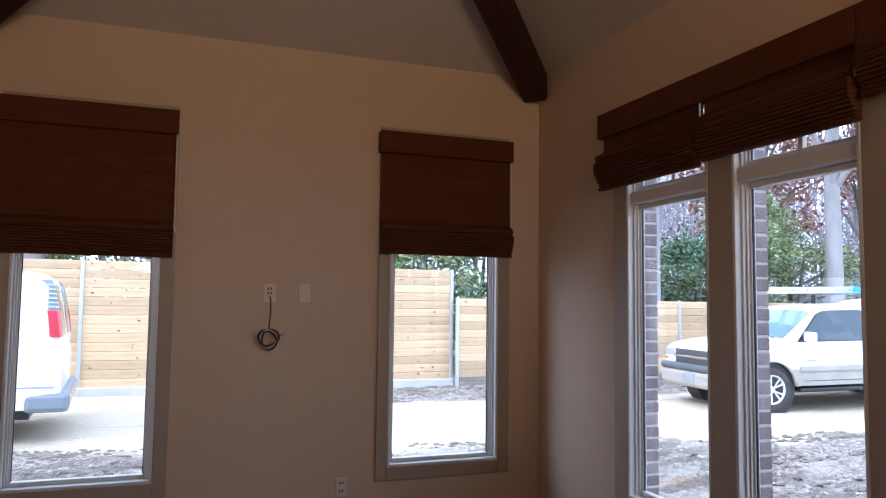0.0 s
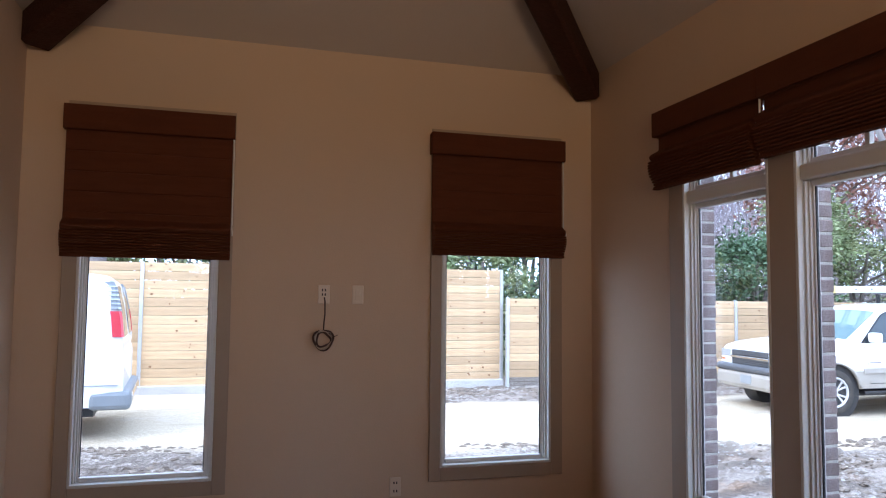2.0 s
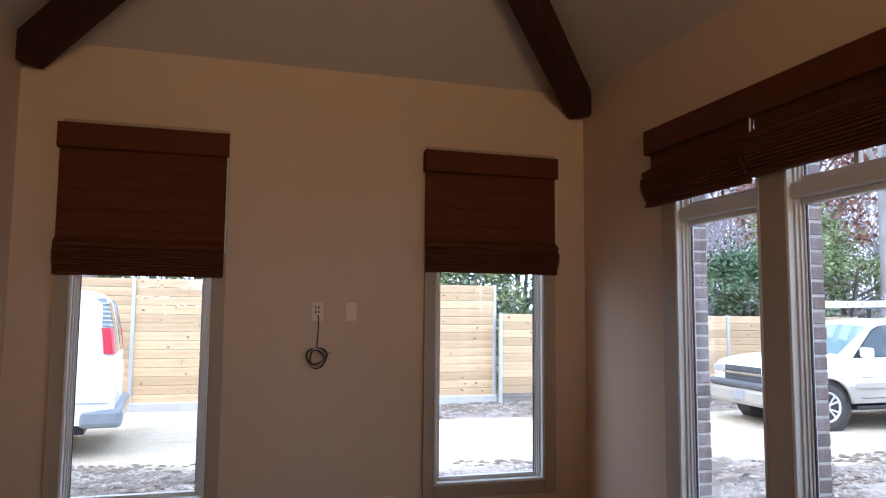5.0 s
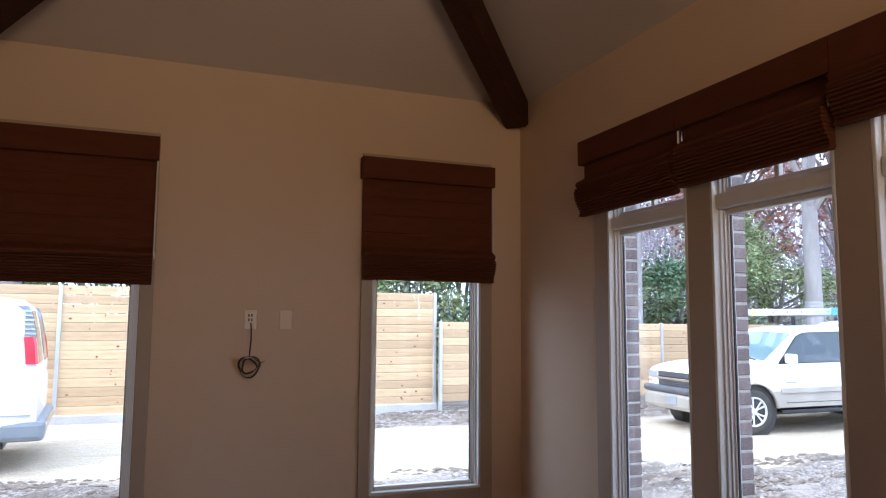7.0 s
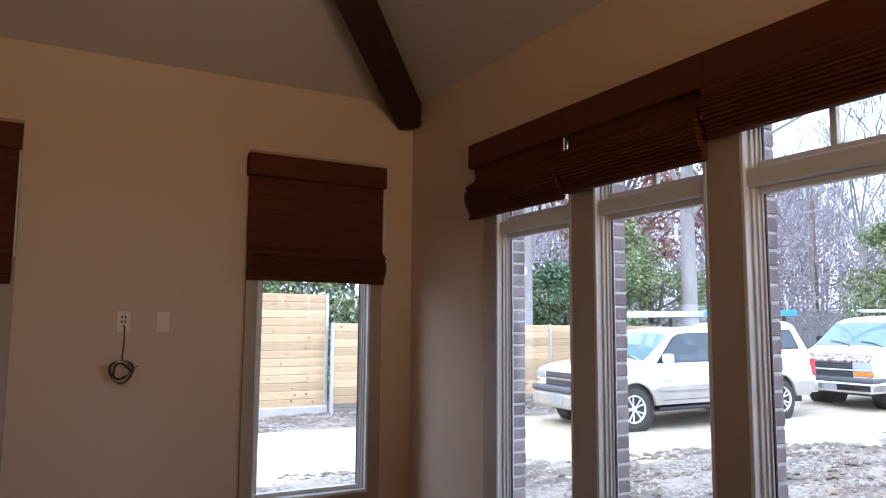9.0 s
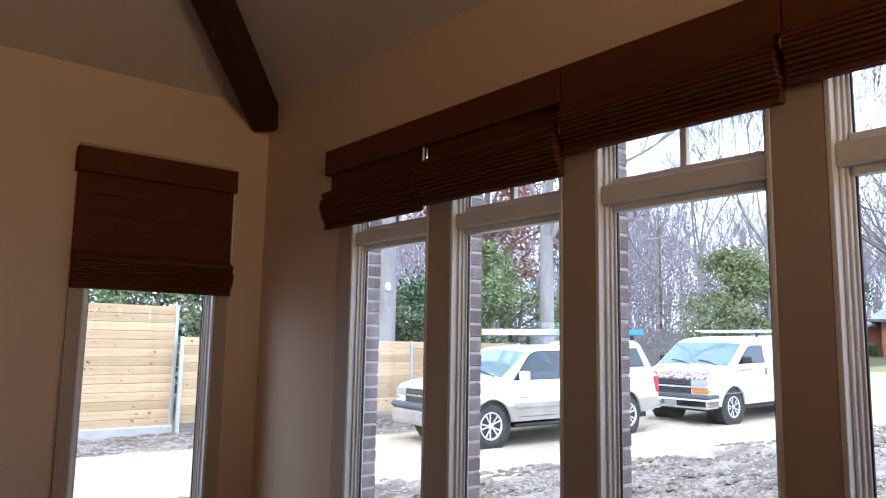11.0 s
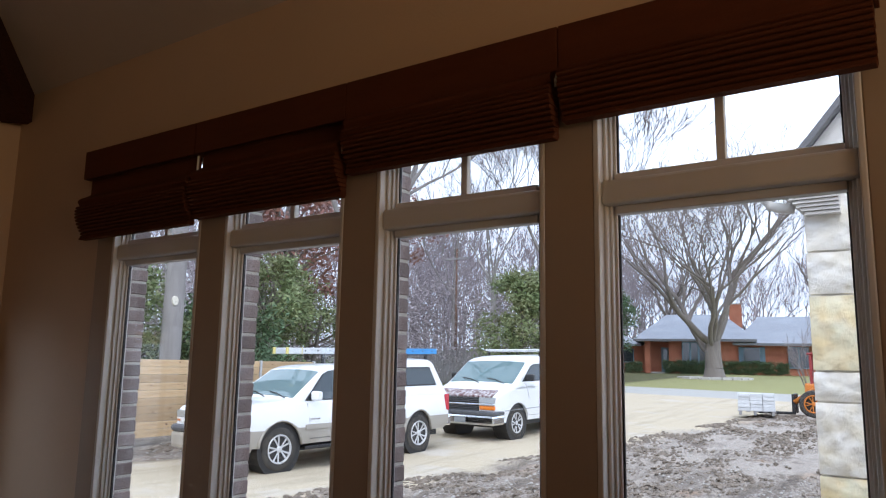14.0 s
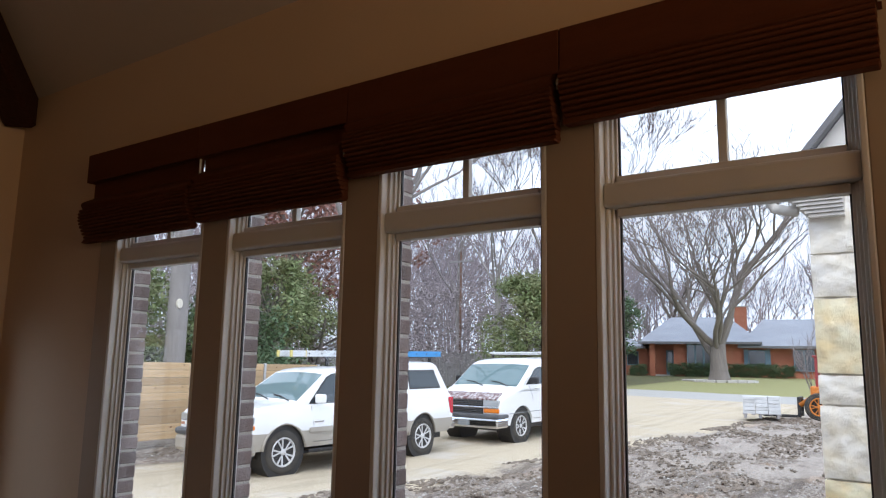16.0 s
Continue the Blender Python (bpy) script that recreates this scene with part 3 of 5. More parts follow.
fence("board_fence", -8.56, 5, 2.28, 9.30, 14, 0.0, "tall new cedar fence of horizontal boards", 1)
fence("low_fence", 2.88, 5, 1.80, 9.05, 10, 0.06, "low new cedar fence of horizontal boards", 2)
bm = bmesh.new()
box(bm, -9, 2.85, 9.16, 9.42, -0.3, 0.015)
tagged(mesh("kerb", bm, M_CONC, bevel=0.015), "grey concrete kerb under the tall fence", "kerb", kind="structure")

# ---- vehicles: x forward, y to the driver's side, z up from the ground ----
M_WHITE = mat("white_car_paint", (0.78, 0.79, 0.80), 0.28, stain=0.10, stain_scale=1.5, coat=0.6)
M_TAN = mat("tan_car_paint", (0.37, 0.34, 0.295), 0.4, stain=0.25, stain_scale=3, coat=0.3)
M_DARKGLASS = mat("car_glass", (0.03, 0.045, 0.055), 0.03, spec=0.6)
M_SCREEN = mat("windscreen_glass", (0.12, 0.19, 0.20), 0.03, spec=0.6)
M_RUBBER = mat("tyre_rubber", (0.035, 0.034, 0.033), 0.85, stain=0.5, stain_scale=8, second=(0.085, 0.075, 0.062))
M_ALLOY = mat("wheel_alloy", (0.66, 0.66, 0.67), 0.35, metal=0.35, stain=0.2, stain_scale=10)
M_CHROME = mat("chrome", (0.72, 0.73, 0.75), 0.15, metal=1.0, stain=0.1)
M_PLASTIC = mat("grey_plastic", (0.10, 0.105, 0.115), 0.55, stain=0.3, stain_scale=6)
M_BLACK = mat("black_trim", (0.015, 0.015, 0.016), 0.5)
M_AMBER = mat("amber_lens", (0.80, 0.22, 0.02), 0.2, coat=0.8)
M_RED = mat("red_lens", (0.50, 0.02, 0.04), 0.2, coat=0.8)
M_LENS = mat("clear_lens", (0.42, 0.45, 0.47), 0.12, metal=0.3, coat=1.0)
M_RUST = mat("peeled_maroon_paint", (0.12, 0.03, 0.03), 0.6, stain=0.4, stain_scale=9, second=(0.60, 0.58, 0.58))
M_BUMPER = mat("blue_grey_plastic", (0.21, 0.23, 0.245), 0.5, stain=0.3, stain_scale=5)
M_FIBRE = mat("blue_fibreglass", (0.04, 0.28, 0.62), 0.45, stain=0.2, stain_scale=8)
M_ALU = mat("ladder_aluminium", (0.66, 0.67, 0.67), 0.4, metal=0.7, stain=0.2, stain_scale=9)
M_YELLOW = mat("yellow_plastic", (0.72, 0.60, 0.22), 0.5, stain=0.2)


def lathe(bm, profile, segs, place, caps=True):
    """Turns (r, h) round an axis; place(x, z, h) gives the point."""
    rings = [[bm.verts.new(place(r * math.cos(2 * math.pi * k / segs), r * math.sin(2 * math.pi * k / segs), h)) for k in range(segs)] for r, h in profile]
    for s, t in zip(rings, rings[1:]):
        for k in range(segs):
            bm.faces.new((s[k], s[(k + 1) % segs], t[(k + 1) % segs], t[k]))
    if caps:
        bm.faces.new(rings[0][::-1])
        bm.faces.new(rings[-1])


def wheel(car, x, y, r, spokes, alloy=M_ALLOY):
    """A wheel whose outer face is at y, towards the sign of y."""
    s = 1 if y > 0 else -1
    hub = thing("wheel", pose(x, y, r), "", "")
    for key in ("label", "category"):
        if key in hub:
            del hub[key]
    hub.parent = car
    hub.matrix_parent_inverse = Matrix()
    bm = bmesh.new()
    w = 0.24
    lathe(bm, [(r * 0.60, -0.01), (r * 0.66, 0.0), (r * 0.90, 0.0), (r * 0.98, -0.03), (r, -0.07), (r, -w + 0.07), (r * 0.98, -w + 0.03), (r * 0.9, -w), (r * 0.6, -w)], 56, lambda a, c, h: (a, h * s, c), caps=False)
    part("tyre", bm, M_RUBBER, hub, smooth=True)
    bm = bmesh.new()
    ring = [(r * 0.66, -0.002), (r * 0.64, 0.008), (r * 0.60, 0.008), (r * 0.57, -0.02), (r * 0.56, -0.07), (r * 0.60, -0.07), (r * 0.64, -0.02)]
    loops = [[bm.verts.new((a * math.cos(2 * math.pi * k / 32), h * s, a * math.sin(2 * math.pi * k / 32))) for k in range(32)] for a, h in ring]
    for i in range(len(loops)):
        p, q = loops[i], loops[(i + 1) % len(loops)]
        for k in range(32):
            bm.faces.new((p[k], p[(k + 1) % 32], q[(k + 1) % 32], q[k]))
    part("rim", bm, alloy, hub, "alloy rim", smooth=False)
    # black disc: the shade behind the spokes is put in as colour
    bm = bmesh.new()
    lathe(bm, [(r * 0.60, -0.13), (r * 0.58, -0.12), (0.02, -0.12)], 24, lambda a, c, h: (a, h * s, c))
    part("brake_drum", bm, M_BLACK, hub)
    for k in range(spokes):
        for side in (-1, 1):
            q0, q1 = 2 * math.pi * k / spokes, 2 * math.pi * k / spokes + side * 0.23
            bm = bmesh.new()
            rings = []
            for q, rad, half, dep in ((q0, r * 0.10, 0.012, -0.018), (q1, r * 0.585, 0.015, -0.006)):
                u, v = Vector((math.cos(q), 0, math.sin(q))), Vector((-math.sin(q), 0, math.cos(q)))
                rings.append([bm.verts.new(u * rad + v * half * m + Vector((0, s * (dep + d), 0))) for m, d in ((-1, 0), (1, 0), (1, -0.03), (-1, -0.03))])
            for i in range(4):
                bm.faces.new((rings[0][i], rings[0][(i + 1) % 4], rings[1][(i + 1) % 4], rings[1][i]))
            bm.faces.new(rings[0])
            bm.faces.new(rings[1])
            part("spoke", bm, alloy, hub)
    bm = bmesh.new()
    lathe(bm, [(r * 0.16, -0.12), (r * 0.15, -0.012), (r * 0.10, -0.004), (0.01, -0.004)], 16, lambda a, c, h: (a, h * s, c))
    part("hub_cap", bm, alloy, hub, smooth=True)
    return hub


def arch(cx, r, z, n=12, up=True):
    """Points of a wheel arch from front to back."""
    lift = max(0.0, r * r - (z - 0.37) ** 2) ** 0.5
    a0 = math.asin(max(-1, min(1, (z - 0.37) / r)))
    return [(cx + r * math.cos(a0 + (math.pi - 2 * a0) * k / n), 0.37 + r * math.sin(a0 + (math.pi - 2 * a0) * k / n)) for k in range(n + 1)]


def shell(name, car, outline, hw, material, label="", a=-1.0, b=1.0, bevel=0.03, seg=3):
    """A solid from a side outline, as wide at each height as hw(z)."""
    bm = bmesh.new()
    prism(bm, outline, a, b, lambda u, v, w: (u, w * hw(v), v))
    ob = part(name, bm, material, car, label)
    if bevel:
        mod = ob.modifiers.new("bevel", "BEVEL")
        mod.width, mod.segments, mod.limit_method, mod.angle_limit = bevel, seg, "ANGLE", radians(40)
        ob.data.shade_smooth()
        ob.modifiers.new("weighted", "WEIGHTED_NORMAL").keep_sharp = True
    return ob


def line(table):
    """A height that follows straight runs between (x, z) points."""
    pts = sorted(table)

    def z_at(x):
        if x <= pts[0][0]:
            return pts[0][1]
        for (a, za), (b, zb) in zip(pts, pts[1:]):
            if x <= b:
                return za + (zb - za) * (x - a) / (b - a)
        return pts[-1][1]

    return z_at


def arched(low, centres, r, ends):
    """The lower edge of a body: level, lifted over the wheels and towards both ends."""
    def z_at(x):
        z = low
        for c in centres:
            if abs(x - c) < r:
                z = max(z, 0.37 + math.sqrt(r * r - (x - c) ** 2))
        for e, rise in ends:
            d = abs(e) - abs(x) if e * x > 0 else 9
            if d < 0.25:
                z = max(z, low + rise * (1 - d / 0.25))
        return z

    return z_at


def loft(name, car, x0, x1, z_low, z_top, hw, material, r=0.08, crown=0.03, label="", extra=(), tone=None):
    """A car body in cross sections: sides, rounded shoulders and a crowned top."""
    xs = sorted({round(x0 + (x1 - x0) * k / 88, 4) for k in range(89)} | set(extra))
    bm = bmesh.new()
    rings = []
    for x in xs:
        zl, zt = z_low(x), z_top(x)
        q = max(0.004, min(r, (zt - zl) * 0.6))
        zm = min(max(zl, tone[0]), zt - q) if tone else (zl + zt - q) / 2
        rows = [zl + (zm - zl) * k / 4 for k in range(4)] + [zm + (zt - q - zm) * k / 4 for k in range(5)]
        half = [(hw(x, z), z) for z in rows]
        w = half[-1][0] - q
        half += [(w + q * math.cos(t), zt - q + q * math.sin(t)) for t in (0.4, 0.8, 1.2)]
        half += [(w * f, zt + crown * (1 - f * f)) for f in (1.0, 0.75, 0.5, 0.25)]
        ring = [(y, z) for y, z in half] + [(0.0, zt + crown)] + [(-y, z) for y, z in half[::-1]]
        rings.append([bm.verts.new((x, y, z)) for y, z in ring])
    n = len(rings[0])
    for a, b in zip(rings, rings[1:]):
        for k in range(n):
            bm.faces.new((a[k], a[(k + 1) % n], b[(k + 1) % n], b[k]))
    bm.faces.new(rings[0])
    bm.faces.new(rings[-1])
    ob = part(name, bm, material, car, label, smooth=True)
    if tone:
        ob.data.materials.append(tone[1])
        for p in ob.data.polygons:
            p.material_index = 1 if p.center.z < tone[0] else 0
    ob.data.set_sharp_from_angle(angle=radians(38))
    return ob


def screen(name, car, x0, x1, z_top, hw, material, r=0.08, crown=0.03, edge=0.035):
    """A bowed pane lying on the sloping top of a lofted body."""
    bm = bmesh.new()
    grid = []
    for i in range(9):
        x = x0 + (x1 - x0) * i / 8
        zt = z_top(x)
        w = hw(x, zt - r) - r - edge
        grid.append([bm.verts.new((x, w * f, zt + crown * (1 - f * f) + 0.010)) for f in (-1, -0.75, -0.5, -0.25, 0, 0.25, 0.5, 0.75, 1)])
    for a, b in zip(grid, grid[1:]):
        for k in range(8):
            bm.faces.new((a[k], a[k + 1], b[k + 1], b[k]))
    rim = [e for e in bm.edges if e.is_boundary]
    geo = bmesh.ops.extrude_edge_only(bm, edges=rim)
    bmesh.ops.translate(bm, verts=[v for v in geo["geom"] if isinstance(v, bmesh.types.BMVert)], vec=(0, 0, -0.03))
    ob = part(name, bm, material, car, smooth=True)
    ob.data.set_sharp_from_angle(angle=radians(40))
    return ob


def side_panel(name, car, poly, hw, material, sides=(1, -1), proud=0.006, label=""):
    for s in sides:
        bm = bmesh.new()
        rings = []
        for d in (-0.02, proud):
            rings.append([bm.verts.new((u, s * (hw(v) + d), v)) for u, v in poly])
        k = len(poly)
        for i in range(k):
            bm.faces.new((rings[0][i], rings[0][(i + 1) % k], rings[1][(i + 1) % k], rings[1][i]))
        bm.faces.new(rings[0])
        bm.faces.new(rings[1])
        part(name, bm, material, car, label)


def cross_panel(name, car, p0, p1, h0, h1, material, proud=0.006, label="", inset=0.0):
    """A pane across the car between two points (x, z) of its outline."""
    (x0, z0), (x1, z1) = p0, p1
    n = Vector((z1 - z0, 0, -(x1 - x0))).normalized()
    if n.x * (1 if x0 > 0 else -1) < 0:
        n = -n
    bm = bmesh.new()
    lo = [bm.verts.new(Vector(p) - n * 0.02) for p in ((x0, h0, z0), (x0, -h0, z0), (x1, -h1, z1), (x1, h1, z1))]
    hi = [bm.verts.new(Vector(p) + n * proud) for p in ((x0, h0, z0), (x0, -h0, z0), (x1, -h1, z1), (x1, h1, z1))]
    for i in range(4):
        bm.faces.new((lo[i], lo[(i + 1) % 4], hi[(i + 1) % 4], hi[i]))
    bm.faces.new(lo)
    bm.faces.new(hi)
    return part(name, bm, material, car, label)


def mirror(car, x, y, z, material):
    s = 1 if y > 0 else -1
    boxpart("mirror", (x - 0.05, x + 0.06, min(y, y + s * 0.22), max(y, y + s * 0.22), z, z + 0.16), material, car, bevel=0.03)
    boxpart("mirror_arm", (x - 0.02, x + 0.03, min(y - s * 0.08, y), max(y - s * 0.08, y), z + 0.03, z + 0.08), M_BLACK, car)


def slit(car, pts, hw, sides=(1, -1), r=0.006):
    """The dark joint round a door."""
    for s in sides:
        bm = bmesh.new()
        tube(bm, [(u, s * (hw(v) + 0.000), v) for u, v in pts], r, sides=5)
        part("door_joint", bm, M_BLACK, car)


def pickup(m):
    car = thing("pickup_truck", m, "white and tan pickup truck with a topper, parked on gravel", "truck")
    body_hw = lambda z: 0.985 - 0.045 * max(0.0, (z - 0.75) / 0.37) ** 2 - 0.03 * max(0.0, (0.55 - z) / 0.2)
    cab_hw = lambda z: 0.935 - 0.20 * max(0.0, (z - 1.12) / 0.72)
    fx, rx, belt = 1.95, -1.70, 1.12
    low = 0.42
    wide = lambda x, z: body_hw(z) * (1 - 0.11 * max(0.0, (x - 2.15) / 0.71) ** 2 - 0.03 * max(0.0, (-x - 2.5) / 0.42) ** 2) + 0.014 * max(0.0, 1 - ((min(abs(x - fx), abs(x - rx))) / 0.62) ** 2) * max(0.0, 1 - abs(z - 0.8) / 0.3)
    hood = line([(-2.92, 1.02), (-2.88, 1.12), (-2.80, 1.15), (1.45, 1.15), (1.80, 1.165), (2.2, 1.14), (2.55, 1.10), (2.74, 1.06), (2.82, 1.03), (2.86, 0.97)])
    loft("body", car, -2.92, 2.86, arched(low, (fx, rx), 0.47, ((2.86, 0.10), (-2.92, 0.14))), hood, wide, M_WHITE, r=0.075, crown=0.025,
         extra=[c + 0.47 * math.cos(math.pi * k / 16) for c in (fx, rx) for k in range(17)] + [2.84], tone=(0.70, M_TAN))
    side_panel("trim_strip", car, [(-1.15, 0.745), (1.42, 0.745), (1.42, 0.665), (-1.15, 0.665)], body_hw, M_TAN, proud=0.030, label="tan rubbing strip")
    for cx in (fx, rx):
        for s in (1, -1):
            bm = bmesh.new()
            pts = arch(cx, 0.475, low)
            tube(bm, [(u, s * 0.972, v) for u, v in pts], 0.026, sides=6)
            part("arch_lip", bm, M_TAN, car, smooth=True)
            bm = bmesh.new()
            lathe(bm, [(0.465, 0.93 * s), (0.46, 0.55 * s), (0.02, 0.55 * s)], 24, lambda a, c, h: (cx + a, h, 0.37 + c))
            part("wheel_well", bm, M_BLACK, car)
    # cab and topper
    cab_top = line([(1.70, 1.13), (0.87, 1.655), (0.70, 1.71), (0.45, 1.737), (-0.6, 1.742), (-1.0, 1.72), (-1.15, 1.64)])
    cab_w = lambda x, z: cab_hw(z)
    loft("cab", car, -1.15, 1.70, lambda x: 1.08, cab_top, cab_w, M_WHITE, r=0.075, crown=0.03)
    top_hw = lambda z: 0.945 - 0.17 * max(0.0, (z - 1.12) / 0.8)
    loft("topper", car, -2.88, -1.10, lambda x: 1.08, line([(-1.10, 1.70), (-1.18, 1.80), (-1.5, 1.845), (-2.3, 1.84), (-2.45, 1.79), (-2.88, 1.13)]), lambda x, z: top_hw(z), M_WHITE, r=0.09, crown=0.03, label="white fibreglass topper")
    side_panel("side_window", car, [(1.35, 1.16), (0.89, 1.57), (0.75, 1.63), (0.60, 1.645), (-0.12, 1.645), (-0.12, 1.16)], cab_hw, M_DARKGLASS)
    side_panel("window_seal", car, [(1.41, 1.14), (0.90, 1.595), (0.75, 1.65), (0.60, 1.662), (-0.10, 1.662), (-0.10, 1.14)], cab_hw, M_BLACK, proud=0.003)
    side_panel("rear_side_window", car, [(-0.26, 1.16), (-0.26, 1.645), (-0.80, 1.645), (-0.95, 1.57), (-0.98, 1.16)], cab_hw, M_DARKGLASS)
    side_panel("topper_window", car, [(-1.35, 1.34), (-1.35, 1.66), (-2.25, 1.66), (-2.42, 1.34)], top_hw, M_DARKGLASS)
    side_panel("topper_window_frame", car, [(-1.31, 1.31), (-1.31, 1.69), (-2.28, 1.69), (-2.47, 1.31)], top_hw, M_BLACK, proud=0.003)
    screen("windscreen", car, 1.60, 0.91, cab_top, cab_w, M_SCREEN, 0.075, 0.03)
    cross_panel("rear_window", car, (-2.80, belt + 0.12), (-2.55, 1.64), 0.62, 0.55, M_DARKGLASS)
    for y in (0.35, -0.25):
        bm = bmesh.new()
        tube(bm, [(1.66, y + 0.32, 1.20), (1.58, y, 1.26), (1.55, y - 0.25, 1.285)], 0.011, sides=5)
        part("wiper", bm, M_BLACK, car)
    slit(car, [(1.36, 1.10), (1.32, 0.80), (1.30, 0.50), (-0.19, 0.50), (-0.19, 1.12), (-0.19, 1.13)], body_hw)
    slit(car, [(-0.20, 0.60), (-1.03, 0.60), (-1.05, 1.10)], body_hw)
    slit(car, [(-1.14, 0.52), (-1.14, 1.12)], body_hw)
    for s in (1, -1):
        y0, y1 = sorted((s * 0.945, s * 0.985))
        boxpart("door_handle", (-0.12, 0.06, y0, y1, 0.98, 1.04), M_BLACK, car, "dark door handle", bevel=0.008)
        boxpart("badge_bar", (1.08, 1.30, *sorted((s * 0.97, s * 0.987)), 0.82, 0.845), M_CHROME, car)
        mirror(car, 1.24, s * 0.96, 1.15, M_WHITE)
        # front lights
        boxpart("headlight", (2.60, 2.868, *sorted((s * 0.55, s * 0.885)), 0.85, 0.985), M_LENS, car, "clear headlight", bevel=0.02)
        boxpart("turn_light", (2.62, 2.860, *sorted((s * 0.74, s * 0.895)), 0.765, 0.84), M_AMBER, car, "amber turn light", bevel=0.015)
        boxpart("corner_light", (2.56, 2.76, *sorted((s * 0.84, s * 0.945)), 0.86, 0.98), M_LENS, car, "clear corner light", bevel=0.03)
        boxpart("side_marker", (2.56, 2.78, *sorted((s * 0.84, s * 0.950)), 0.765, 0.845), M_AMBER, car, "amber side marker", bevel=0.02)
        boxpart("tail_light", (-2.935, -2.76, *sorted((s * 0.80, s * 0.968)), 0.78, 1.12), M_RED, car, "red tail light", bevel=0.015)
        wheel(car, fx, s * 0.95, 0.372, 5)
        wheel(car, rx, s * 0.95, 0.372, 5)
    grille = boxpart("grille", (2.74, 2.866, -0.53, 0.53, 0.74, 0.985), M_BLACK, car, "black grille")
    for z in (0.755, 0.785, 0.815, 0.905, 0.93, 0.955):
        boxpart("grille_bar", (2.84, 2.873, -0.52, 0.52, z, z + 0.018), M_PLASTIC, grille)
    boxpart("grille_band", (2.84, 2.89, -0.55, 0.55, 0.842, 0.885), M_CHROME, grille, bevel=0.006)
    boxpart("front_bumper", (2.50, 2.96, -0.94, 0.94, 0.62, 0.74), M_PLASTIC, car, "dark bumper top over a pale lower edge", bevel=0.05)
    boxpart("bumper_chin", (2.50, 2.95, -0.945, 0.945, 0.34, 0.63), M_TAN, car, bevel=0.07)
    boxpart("plate_bar", (2.945, 2.965, -0.15, 0.15, 0.44, 0.58), M_LENS, car)
    boxpart("rear_bumper", (-3.05, -2.80, -0.95, 0.95, 0.46, 0.66), M_CHROME, car, bevel=0.03)
    boxpart("underbody", (-2.7, 2.5, -0.75, 0.75, 0.28, 0.5), M_BLACK, car)
    boxpart("running_board", (-0.95, 1.42, -0.99, 0.99, 0.33, 0.38), M_BLACK, car, bevel=0.01)
    # roof rack
    rack = thing("roof_rack", Matrix(), "", "")
    rack.parent = car
    for key in ("label", "category"):
        if key in rack:
            del rack[key]
    for x in (-0.35, -1.35, -2.15):
        z = 1.74 if x > -1 else 1.84
        boxpart("crossbar", (x - 0.02, x + 0.02, -0.72, 0.72, 1.925, 1.955), M_PLASTIC, rack)
        for s in (1, -1):
            boxpart("foot", (x - 0.03, x + 0.03, s * 0.62 - 0.02, s * 0.62 + 0.02, z - 0.03, 1.935), M_BLACK, rack)
    # a short wheelbase: bring the ends in, but leave the wheels round
    for ob in car.children:
        if ob.type == "MESH":
            for o in (ob, *ob.children):
                for v in o.data.vertices:
                    if v.co.x < -1.75 and v.co.z < 1.92:
                        v.co.x = -1.75 + (v.co.x + 1.75) * 0.78
                    v.co.x *= 0.945
        else:
            ob.location.x *= 0.945
    return car


def ladder(m, length, half, material, label, tips):
    """A straight ladder lying along x: two rails and its rungs."""
    lad = thing("ladder", m, label, "ladder", group="ladders on the truck")
    for y in (-half, half):
        boxpart("rail", (-length / 2, length / 2, y - 0.014, y + 0.014, 0.0, 0.115), material, lad, bevel=0.004)
        if tips:
            boxpart("tip", (length / 2 - 0.01, length / 2 + 0.04, y - 0.020, y + 0.020, -0.004, 0.122), M_YELLOW, lad, "yellow plastic tip", bevel=0.006)
            boxpart("band", (length / 2 - 0.33, length / 2 - 0.31, y - 0.017, y + 0.017, -0.002, 0.118), M_YELLOW, lad)
    k = int(length / 0.305)
    for i in range(k):
        x = -length / 2 + 0.15 + 0.305 * i
        bm = bmesh.new()
        tube(bm, [(x, -half - 0.018, 0.058), (x, half + 0.018, 0.058)], 0.017, sides=8)
        part("rung", bm, M_PLASTIC, lad, "dark rung", smooth=True)
    return lad


